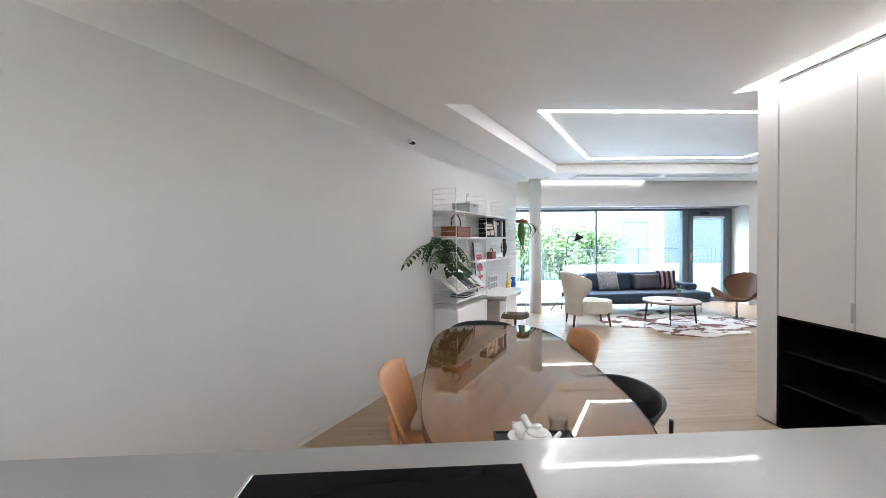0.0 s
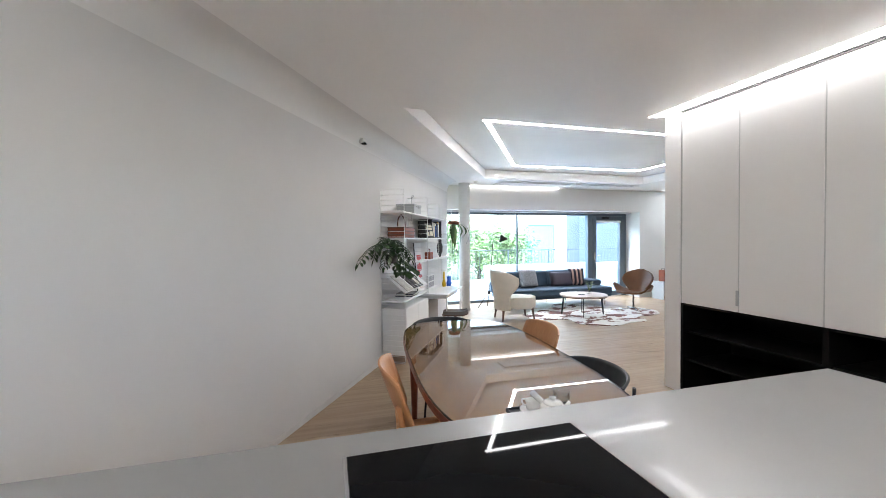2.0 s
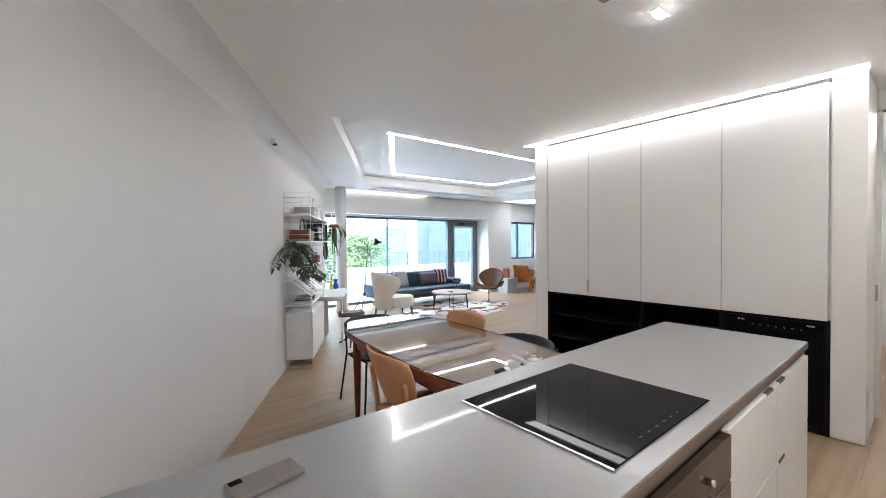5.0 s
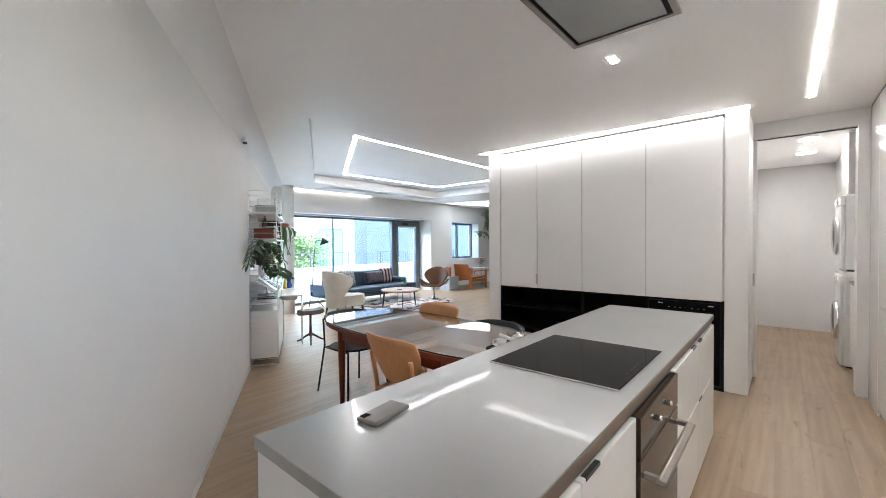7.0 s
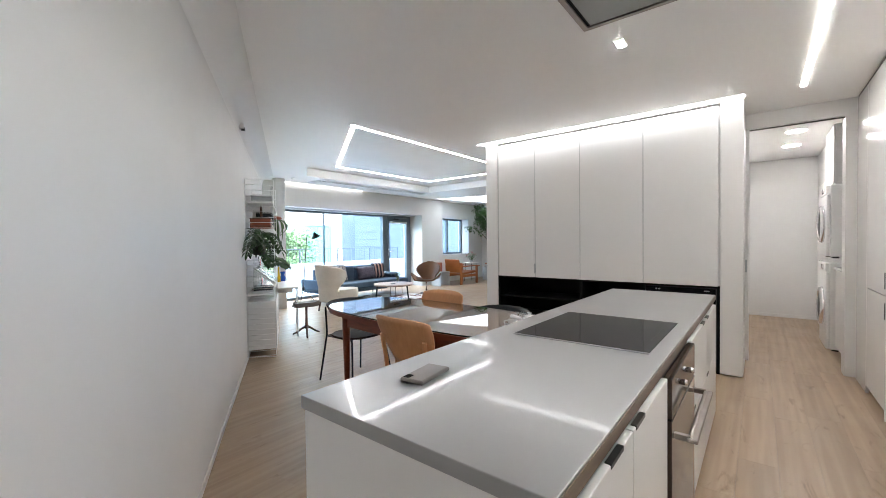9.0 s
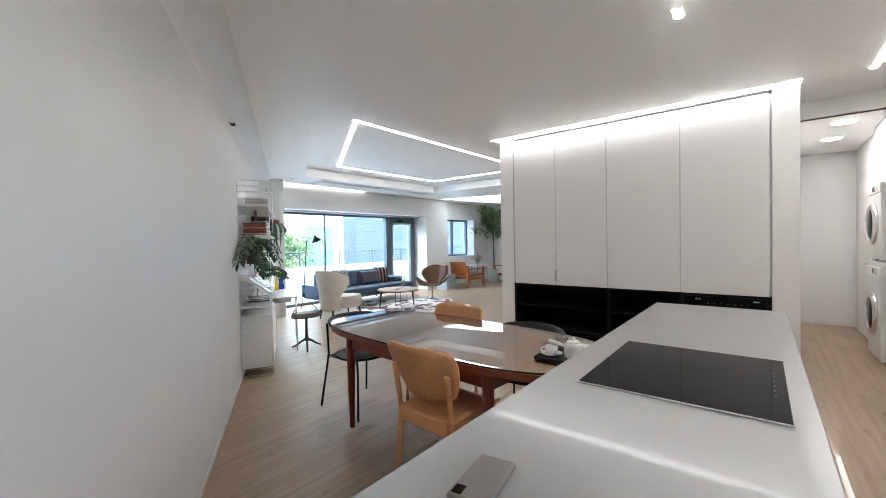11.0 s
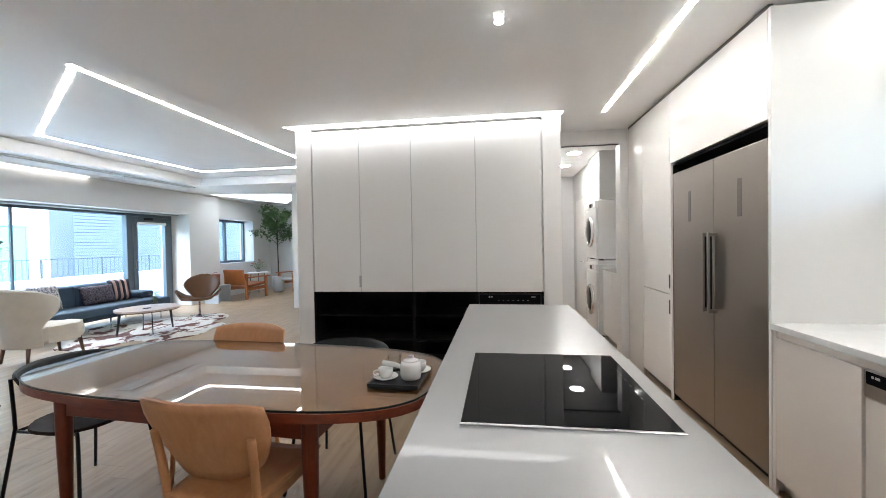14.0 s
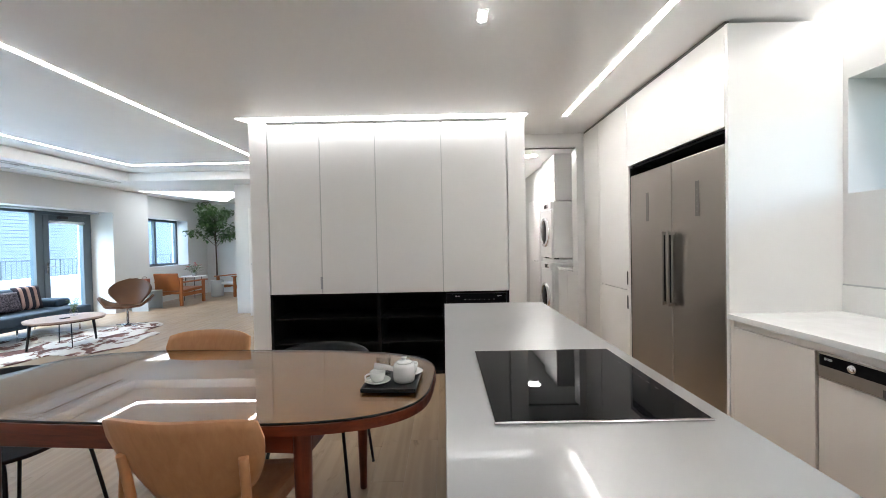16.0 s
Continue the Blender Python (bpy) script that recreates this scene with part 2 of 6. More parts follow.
def prism(poly, z0, z1, bev=0.0, bm=None, seg=2):
    """An upright block over a plan outline, counter-clockwise."""
    b = bmesh.new()
    lo, hi = [b.verts.new((x, y, z0)) for x, y in poly], [b.verts.new((x, y, z1)) for x, y in poly]
    b.faces.new(lo[::-1])
    b.faces.new(hi)
    for i in range(len(poly)):
        j = (i + 1) % len(poly)
        b.faces.new((lo[i], lo[j], hi[j], hi[i]))
    if bev:
        es = [e for e in b.edges if abs(e.verts[0].co.z - e.verts[1].co.z) < 1e-6]
        bmesh.ops.bevel(b, geom=es, offset=bev, segments=seg, affect="EDGES", profile=0.5)
    return merge(bm, b)


def sheet(fn, nu, nv, thick, bm=None):
    """A curved shell: fn(u, v) for u, v from 0 to 1 gives its middle surface."""
    b = bmesh.new()
    P = [[Vector(fn(i / nu, j / nv)) for j in range(nv + 1)] for i in range(nu + 1)]
    N = []
    for i in range(nu + 1):
        row = []
        for j in range(nv + 1):
            du = P[min(i + 1, nu)][j] - P[max(i - 1, 0)][j]
            dv = P[i][min(j + 1, nv)] - P[i][max(j - 1, 0)]
            nn = du.cross(dv)
            row.append(nn.normalized() if nn.length > 1e-9 else Vector((0, 0, 1)))
        N.append(row)
    top = [[b.verts.new(P[i][j] + N[i][j] * thick / 2) for j in range(nv + 1)] for i in range(nu + 1)]
    bot = [[b.verts.new(P[i][j] - N[i][j] * thick / 2) for j in range(nv + 1)] for i in range(nu + 1)]
    for i in range(nu):
        for j in range(nv):
            for f in (b.faces.new((top[i][j], top[i + 1][j], top[i + 1][j + 1], top[i][j + 1])), b.faces.new((bot[i][j], bot[i][j + 1], bot[i + 1][j + 1], bot[i + 1][j]))):
                f.smooth = True
    for i in range(nu):
        b.faces.new((top[i][0], bot[i][0], bot[i + 1][0], top[i + 1][0]))
        b.faces.new((top[i][nv], top[i + 1][nv], bot[i + 1][nv], bot[i][nv]))
    for j in range(nv):
        b.faces.new((top[0][j], top[0][j + 1], bot[0][j + 1], bot[0][j]))
        b.faces.new((top[nu][j], bot[nu][j], bot[nu][j + 1], top[nu][j + 1]))
    return merge(bm, b)


def obj(name, b, mat, parent=None, label=""):
    bmesh.ops.recalc_face_normals(b, faces=b.faces[:])
    me = bpy.data.meshes.new(name)
    b.to_mesh(me)
    b.free()
    me.materials.append(mat)
    ob = new(name, me)
    if parent is not None:
        ob.parent = parent
    if label:
        ob["label"] = label
    return ob


def part(name, b, mat, parent, label=""):
    ob = obj(name, b, mat, parent, label)
    return tagged(ob, kind="stuff") if name == "markings" else ob


def thing(name, m, label, category, group="", kind=""):
    """An empty at a thing's base, which its parts hang on."""
    e = new(name)
    e.empty_display_size = 0.1
    e.matrix_basis = m
    return tagged(e, label, category, group, kind)


def structure(name, b, mat, label=""):
    return tagged(obj(name, b, mat), label or name.replace("_", " "), "", "", "structure")


# ---- rooms ----
CEIL = 2.63          # kitchen ceiling
TRAY = 2.80          # raised ceiling over the living room
ANG = math.atan2(0.575, 1.0)                     # the long wall leans this far from the y axis
WALL0, WALL1 = Vector((-2.948, -0.83, 0)), Vector((2.21, 8.14, 0))


def along(s, off=0.0, z=0.0):
    """A point s metres along the long wall from its kitchen end, off metres into the room."""
    d = (WALL1 - WALL0).normalized()
    return WALL0 + d * s + Vector((d.y, -d.x, 0)) * off + Vector((0, 0, z))


LEN = (WALL1 - WALL0).length


def strip_on_wall(s0, s1, o0, o1, z0, z1, bm=None, bev=0.0):
    """A block along the long wall."""
    b = box(0, 0, z0, s1 - s0, o1 - o0, z1, bev)
    d = (WALL1 - WALL0).normalized()
    m = Matrix(((d.x, d.y, 0, 0), (d.y, -d.x, 0, 0), (0, 0, 1, 0), (0, 0, 0, 1)))
    m.translation = along(s0, o0)
    bmesh.ops.transform(b, matrix=m, verts=b.verts[:])
    bmesh.ops.recalc_face_normals(b, faces=b.faces[:])
    return merge(bm, b)


WINY, FRONT = 9.06, 8.55        # glass line, room face of the window wall
WX0, WX1 = 2.0, 7.29            # big window, from side to side
HEAD = 2.12
BACK = -0.73                    # kitchen back wall
EAST = 10.85

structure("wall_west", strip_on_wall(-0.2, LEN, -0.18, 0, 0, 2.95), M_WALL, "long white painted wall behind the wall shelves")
structure("baseboard", strip_on_wall(0, LEN, 0.0, 0.006, 0, 0.045), M_WALL, "low flush white baseboard")
CURVE = [(0.2015 - 0.20 * math.cos(radians(a)), CEIL - 0.201 + 0.20 * math.sin(radians(a))) for a in range(0, 91, 6)]
b = bmesh.new()
ends = [[b.verts.new(along(s_at, o, z)) for o, z in CURVE + [(-0.002, CEIL + 0.002)]] for s_at in (0.0, LEN)]
b.faces.new(ends[0])
b.faces.new(ends[1][::-1])
for i in range(len(ends[0])):
    k = (i + 1) % len(ends[0])
    if i >= len(CURVE) - 1:
        b.faces.new((ends[0][i], ends[1][i], ends[1][k], ends[0][k]))
face_rows = [[b.verts.new(along(s_at, o, z)) for o, z in CURVE] for s_at in (0.0, LEN)]
for i in range(len(CURVE) - 1):
    b.faces.new((face_rows[0][i], face_rows[1][i], face_rows[1][i + 1], face_rows[0][i + 1])).smooth = True
structure("trim", b, M_COVE_LIT, "rounded white cove between wall and ceiling")
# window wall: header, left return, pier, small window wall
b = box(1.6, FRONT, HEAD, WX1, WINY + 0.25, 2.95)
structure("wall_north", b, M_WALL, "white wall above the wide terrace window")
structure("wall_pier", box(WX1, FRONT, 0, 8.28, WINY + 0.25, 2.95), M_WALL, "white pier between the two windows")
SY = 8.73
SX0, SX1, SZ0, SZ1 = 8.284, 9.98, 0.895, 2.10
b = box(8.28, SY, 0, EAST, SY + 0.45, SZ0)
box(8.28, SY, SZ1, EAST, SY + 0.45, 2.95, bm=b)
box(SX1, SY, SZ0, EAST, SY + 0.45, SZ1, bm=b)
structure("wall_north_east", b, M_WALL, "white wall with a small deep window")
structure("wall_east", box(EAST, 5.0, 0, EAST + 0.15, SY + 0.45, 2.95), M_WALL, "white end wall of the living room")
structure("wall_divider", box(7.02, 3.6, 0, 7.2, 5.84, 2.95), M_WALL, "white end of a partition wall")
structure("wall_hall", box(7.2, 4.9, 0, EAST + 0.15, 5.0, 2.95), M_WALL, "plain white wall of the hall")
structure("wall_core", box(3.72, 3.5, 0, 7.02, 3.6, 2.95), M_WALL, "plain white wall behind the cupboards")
# back wall with the window niche
NX0, NX1, NZ0, NZ1 = -0.9, 1.29, 1.60, 2.26
b = box(-3.2, BACK - 0.5, 0, 7.25, BACK, NZ0)
box(-3.2, BACK - 0.5, NZ1, 7.25, BACK, 2.95, bm=b)
box(NX1, BACK - 0.5, NZ0, 7.25, BACK, NZ1, bm=b)
box(-3.2, BACK - 0.5, NZ0, NX0, BACK, NZ1, bm=b)
structure("wall_south", b, M_WALL, "white kitchen back wall with a deep window niche")
# laundry room shell
structure("wall_laundry_end", box(7.1, BACK, 0, 7.25, 3.5, 2.95), M_WALL, "white end wall of the laundry room")
structure("wall_laundry_north", box(3.84, 0.95, 0, 7.1, 1.05, 2.95), M_WALL, "white side wall of the laundry room")
b = box(3.72, 0.80, 0, 3.84, 3.5, 2.95)
box(3.72, -0.06, 2.47, 3.84, 0.80, 2.95, bm=b)
box(3.72, -0.30, 0.0, 3.90, 0.015, 2.47, bm=b)
structure("wall_laundry_door", b, M_CAB, "white wall over the laundry opening")
structure("wall_laundry_south", box(5.5, BACK, 0, 7.1, -0.08, 2.95), M_WALL, "white inner wall of the laundry room")
# ceilings
b = prism([(-3.4, -1.0), (7.3, -1.0), (7.3, 3.98), (-0.36, 3.98)], CEIL, 2.95)
structure("ceiling", b, M_CEIL, "white kitchen ceiling")
structure("ceiling_raised", prism([(0.3, 3.97), (6.6, 3.97), (6.6, 8.0), (2.6, 8.0)], TRAY, 2.95), M_CEIL, "raised white ceiling field")
b = prism([(-0.36, 3.98), (0.582, 3.98), (2.80, 7.54), (2.80, 9.3), (1.6, 9.3), (1.6, 7.45)], CEIL, 2.79)
prism([(2.80, 7.54), (6.46, 7.54), (6.46, 9.3), (2.80, 9.3)], CEIL, 2.79, bm=b)
prism([(6.46, 3.98), (EAST + 0.1, 3.98), (EAST + 0.1, 9.3), (6.46, 9.3)], CEIL, 2.79, bm=b)
structure("ceiling_border", b, M_CEIL, "lower white ceiling border round the raised field")


def light_bar(name, poly, z, mat, label):
    """A recessed light line in the ceiling, its face just under the ceiling's."""
    return tagged(obj(name, prism(poly, z - 0.004, z + 0.012), mat), label, "ceiling light")


def seg_poly(a, c, w):
    a, c = Vector(a), Vector(c)
    d = (c - a).normalized()
    n = Vector((-d.y, d.x)) * w / 2
    return [tuple(a - n), tuple(c - n), tuple(c + n), tuple(a + n)]


A, C, D, B = Vector((1.65, 4.67)), Vector((5.80, 4.65)), Vector((5.83, 7.0)), Vector((3.17, 7.07))
ring = thing("ceiling_light_frame", Matrix.Identity(4), "white linear light frame recessed in the raised ceiling", "ceiling light")
for p, q, w in ((A, C, 0.048), (C, D, 0.040), (D, B, 0.022), (B, A, 0.048)):
    e = (q - p).normalized() * 0.035
    part("light_line", prism(seg_poly(p - e, q - e * 1.02, w), TRAY - 0.004, TRAY + 0.01), M_LED, ring)
# slot light over the cupboard wall, kitchen line, counter line
light_bar("slot_light", [(2.95, 0.76), (3.06, 0.76), (3.06, 3.60), (2.93, 3.66)], CEIL, M_SLOT, "white slot light along the top of the cupboards")
light_bar("linear_light", [(-1.4, 0.338), (3.05, 0.338), (3.05, 0.374), (-1.4, 0.374)], CEIL, M_AISLE, "slim linear ceiling light over the kitchen aisle")
light_bar("counter_light", [(-1.6, BACK + 0.004), (1.33, BACK + 0.004), (1.33, BACK + 0.14), (-1.6, BACK + 0.14)], CEIL, M_COUNTER, "slot light over the kitchen counter")
light_bar("window_cove_light", [(2.75, 8.50), (5.0, 8.50), (5.0, 8.54), (2.75, 8.54)], CEIL, M_LEDWARM, "slot light washing the wall above the window")
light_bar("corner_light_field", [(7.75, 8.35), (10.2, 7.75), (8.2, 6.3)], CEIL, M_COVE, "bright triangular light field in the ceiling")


def fitted(name, label, category, group=""):
    return thing(name, Matrix.Identity(4), label, category, group)


# ---- cupboard wall ----
PX = 3.07
cup = fitted("cupboard_wall", "tall white lacquered cupboard block with four long doors over a black niche", "cupboard")
b = box(PX + 0.03, 0.78, 0.0, 3.70, 0.93, 2.60)
box(PX + 0.03, 3.43, 0.0, 3.70, 3.58, 2.60, bm=b)
box(PX + 0.03, 0.93, 0.86, 3.70, 3.43, 2.60, bm=b)
part("body", b, M_CAB, cup)
part("end_panel", box(PX, 0.765, 0.012, 3.70, 0.945, 2.626, 0.002), M_CAB, cup)
part("end_panel", box(PX, 3.42, 0.012, 3.70, 3.598, 2.626, 0.002), M_CAB, cup)
EDGES = [0.957, 1.625, 2.305, 2.875, 3.408]
for y0, y1 in zip(EDGES, EDGES[1:]):
    d = part("door", box(PX, y0 + 0.005, 0.855, PX + 0.022, y1 - 0.005, 2.60, 0.002), M_CAB, cup)
    part("edge_strip", box(PX + 0.003, y1 - 0.0045, 0.855, PX + 0.02, y1 + 0.0045, 2.60), M_PALEMETAL, cup)
    part("pivot", box(PX + 0.002, y1 - 0.02, 2.601, PX + 0.02, y1 + 0.012, 2.609), M_GAP, cup)
part("door_pull", box(PX - 0.012, 2.868, 0.905, PX + 0.002, 2.890, 1.03, 0.002), M_GREYBOX, cup, "slim grey metal pull")
part("top_rail", box(PX + 0.006, 0.957, 2.610, PX + 0.02, 3.408, 2.617), M_GAP, cup)
b = box(3.66, 0.957, 0.0, 3.69, 3.408, 0.853)
box(PX + 0.01, 0.957, 0.835, 3.66, 3.408, 0.853, bm=b)
box(PX + 0.01, 0.957, 0.0, 3.66, 3.408, 0.03, bm=b)
box(PX + 0.004, 0.947, 0.0, 3.66, 0.972, 0.853, bm=b)
box(PX + 0.004, 3.393, 0.0, 3.66, 3.418, 0.853, bm=b)
part("niche", b, M_BLACK, cup, "matt black open niche")
for y in (1.625, 2.30):
    part("divider", box(PX + 0.012, y - 0.018, 0.03, 3.655, y + 0.018, 0.835, 0.001), M_BLACK, cup)
for y0, y1 in ((1.645, 2.28), (2.32, 3.39)):
    for z in (0.32, 0.58):
        part("shelf", box(PX + 0.03, y0, z, 3.655, y1, z + 0.018, 0.001), M_BLACK, cup)
ap = fitted("built_in_oven", "black glass built-in appliance in the cupboard niche", "oven")
part("body", box(PX + 0.02, 0.98, 0.04, 3.6, 1.60, 0.825, 0.002), M_BLACK, ap)
part("front", box(PX + 0.004, 0.985, 0.05, PX + 0.018, 1.595, 0.74, 0.002), M_BLACKGLASS, ap)
part("control_panel", box(PX + 0.002, 0.985, 0.745, PX + 0.018, 1.595, 0.822, 0.002), M_BLACKGLASS, ap)
M_PRINT = material("pale_print", (0.34, 0.34, 0.34), 0.5)
b = box(PX, 1.49, 0.795, PX + 0.003, 1.505, 0.81)
box(PX, 1.46, 0.797, PX + 0.003, 1.483, 0.808, bm=b)
box(PX, 1.03, 0.797, PX + 0.003, 1.075, 0.808, bm=b)
for k in range(7):
    box(PX, 1.10 + k * 0.05, 0.766, PX + 0.003, 1.112 + k * 0.05, 0.770, bm=b)
part("markings", b, M_PRINT, ap, "pale grey printed marks")

# ---- island ----
IX0, IX1, IY0, IY1 = -1.001, 1.908, 0.90, 1.617
isl = fitted("kitchen_island", "white kitchen island with handleless drawers on a low plinth", "kitchen island")
b = box(IX0 + 0.03, IY0 + 0.06, 0.0, IX1 - 0.03, IY1 - 0.03, 0.06)
part("plinth", b, M_GREYBOX, isl)
part("body", box(IX0 + 0.02, IY0 + 0.03, 0.06, IX1 - 0.02, IY1 - 0.02, 0.873), M_CAB, isl)
part("end_panel", box(IX0 + 0.004, IY0 + 0.012, 0.012, IX0 + 0.02, IY1 - 0.012, 0.8735, 0.002), M_CAB, isl)
part("end_panel", box(IX1 - 0.02, IY0 + 0.012, 0.012, IX1 - 0.004, IY1 - 0.012, 0.8735, 0.002), M_CAB, isl)
for k in range(4):
    x0 = IX0 + 0.024 + k * 0.713
    part("back_panel", box(x0, IY1 - 0.02, 0.065, x0 + 0.707, IY1 - 0.006, 0.8735, 0.002), M_CAB, isl)
M_BRONZE = vary(material("bronze_rail", (0.27, 0.21, 0.17), metal=0.6), (0.27, 0.21, 0.17), 0.06, 4, 200, 0.02, 0.0005, (0.05, 1, 1), rough=(0.35, 0.45))
FY = IY0 - 0.005


def island_front(x0, x1, z0, z1, pulls=()):
    f = part("drawer_front", box(x0, FY, z0, x1, FY + 0.02, z1, 0.002), M_CAB, isl)
    for x in pulls:
        t = box(x, FY - 0.0015, z1 - 0.010, x + 0.10, FY + 0.014, z1 + 0.002, 0.001)
        part("pull", t, M_BLACKSTEEL, f, "small black edge pull")


island_front(IX0 + 0.022, -0.53, 0.065, 0.842, (-0.72,))
island_front(-0.524, -0.055, 0.065, 0.842, (-0.50,))
island_front(0.575, 1.21, 0.50, 0.842, (1.05,))
island_front(0.575, 1.21, 0.065, 0.494, (0.62,))
island_front(1.216, IX1 - 0.022, 0.50, 0.842, (1.26,))
island_front(1.216, IX1 - 0.022, 0.065, 0.494, (1.26,))
wt = fitted("worktop", "satin steel grey worktop on the kitchen island", "worktop")
part("slab", box(IX0, IY0, 0.874, IX1, IY1, 0.91, 0.0025, seg=2), M_TOP, wt)
# The strip's brown stands in for the oak floor mirrored in the steel edge.
part("edge_strip", box(IX0 + 0.003, IY0 - 0.003, 0.876, IX1 - 0.003, IY0 - 0.0004, 0.9055, 0.0006), M_BRONZE, wt, "brown strip painted as the floor's reflection along the front edge")
part("rail", box(IX0 + 0.02, IY0 + 0.012, 0.846, IX1 - 0.02, IY0 + 0.0295, 0.8735), M_BRONZE, wt, "bronze recessed rail under the slab")
hob = fitted("induction_hob", "black glass induction hob set in the grey worktop", "hob")
part("glass", box(-0.031, 0.957, 0.9105, 0.605, 1.494, 0.9155, 0.0015), M_BLACKGLASS, hob)
part("trim", box(-0.041, 0.955, 0.9102, -0.0315, 1.496, 0.9152, 0.001), M_CHROME, hob, "bright metal edge trim")
part("trim", box(0.6055, 0.955, 0.9102, 0.609, 1.496, 0.915, 0.0005), M_STEEL, hob, "bright metal edge trim")
M_FAINT = material("hob_print", (0.045, 0.045, 0.047), 0.25)
b = bmesh.new()
for k in range(6):
    box(0.16 + k * 0.05, 0.985, 0.9155, 0.178 + k * 0.05, 0.99, 0.9158, bm=b)
part("markings", b, M_FAINT, hob)
ov = fitted("oven", "stainless steel built-in oven under the island worktop", "oven")
part("body", box(-0.045, FY + 0.022, 0.10, 0.565, IY1 - 0.1, 0.84), M_BLACKSTEEL, ov)
M_OVENGLASS = vary(material("bronze_oven_glass", (0.06, 0.042, 0.031)), (0.06, 0.042, 0.031), 0.1, 3, 10, 0.0, 0.001, rough=(0.05, 0.1))
shader(M_OVENGLASS).inputs["Specular IOR Level"].default_value = 0.3
part("door", box(-0.045, FY - 0.012, 0.10, 0.565, FY + 0.018, 0.69, 0.003), M_OVENGLASS, ov, "brown mirrored glass door")
part("control_panel", box(-0.045, FY - 0.012, 0.697, 0.565, FY + 0.018, 0.838, 0.003), M_OVENGLASS, ov)
b = tube([(-0.01, FY - 0.06, 0.63), (0.53, FY - 0.06, 0.63)], 0.009, 10)
box(-0.02, FY - 0.085, 0.622, 0.54, FY - 0.052, 0.636, 0.003, bm=b)
for x in (-0.01, 0.52):
    box(x, FY - 0.06, 0.62, x + 0.02, FY - 0.012, 0.64, 0.002, bm=b)
part("handle", b, M_STEEL, ov, "flat steel bar handle")
for x in (0.17, 0.35):
    k = lathe([(0.0, 0), (0.011, 0.0), (0.011, 0.016), (0.009, 0.02), (0.0, 0.02)], 20)
    shifted(k, Matrix.Translation((x, FY - 0.012, 0.77)) @ Matrix.Rotation(radians(90), 4, "X"))
    part("knob", k, M_CHROME, ov, "round chrome knob")
ph = fitted("mobile_phone", "silver mobile phone lying face down on the worktop", "phone")
ph.matrix_basis = pose(-0.685, 1.445, 0.9102, 0, 0, 8)
part("body", box(-0.079, -0.04, 0, 0.079, 0.04, 0.014, 0.006, seg=3), vary(material("phone_back", (0.17, 0.15, 0.135)), (0.17, 0.15, 0.135), 0.03, 6, 200, 0.01, 0.0003, rough=(0.35, 0.45)), ph)
part("camera_bump", box(-0.072, 0.012, 0.0138, -0.045, 0.032, 0.0152, 0.001), M_BLACKGLASS, ph, "black glass camera window")

# ---- tall units, fridges ----
TY = -0.058
tall = fitted("tall_cupboard", "white tall cupboards round the fridge niche", "cupboard")
part("side_panel", box(1.318, BACK, 0.0, 1.342, TY, 2.605, 0.0015), M_CAB, tall)
part("side_panel", box(2.560, BACK, 0.0, 2.584, TY + 0.004, 2.015, 0.0015), M_GLOSS, tall)
b = box(1.342, BACK, 2.03, 3.66, TY - 0.02, 2.60)
box(2.584, BACK, 0.06, 3.66, TY - 0.02, 2.03, bm=b)
part("body", b, M_CAB, tall)
part("upper_door", box(1.345, TY - 0.018, 2.012, 2.588, TY, 2.603, 0.002), M_GLOSS, tall)
part("door", box(2.594, TY - 0.018, 0.898, 3.235, TY, 2.603, 0.002), M_GLOSS, tall)
part("door", box(2.594, TY - 0.018, 0.065, 3.235, TY, 0.892, 0.002), M_GLOSS, tall)
part("filler_panel", box(3.241, TY - 0.018, 0.0, 3.69, TY, 2.603, 0.002), M_GLOSS, tall)
part("plinth", box(2.584, TY - 0.07, 0.0, 3.24, TY - 0.05, 0.06), M_GAP, tall)
part("shadow_gap", box(1.345, TY - 0.03, 2.605, 3.69, TY - 0.004, 2.628), M_GAP, tall, "dark shadow gap under the ceiling")
for z in (0.945, 0.725):
    part("pull", box(2.588, TY - 0.01, z, 2.606, TY + 0.007, z + 0.12, 0.002), M_BLACKSTEEL, tall, "black recessed edge pull")
b = box(1.342, BACK + 0.02, 1.992, 2.560, TY - 0.035, 2.011)
box(1.342, BACK + 0.004, 0.0, 2.560, BACK + 0.018, 2.011, bm=b)
box(1.3425, BACK + 0.02, 0.0, 1.349, TY - 0.012, 1.992, bm=b)
box(2.553, BACK + 0.02, 0.0, 2.5595, TY - 0.012, 1.992, bm=b)
part("niche_lining", b, M_BLACK, tall, "black lining of the fridge niche")


M_GREYMARK = material("grey_print", (0.20, 0.19, 0.18), 0.4)


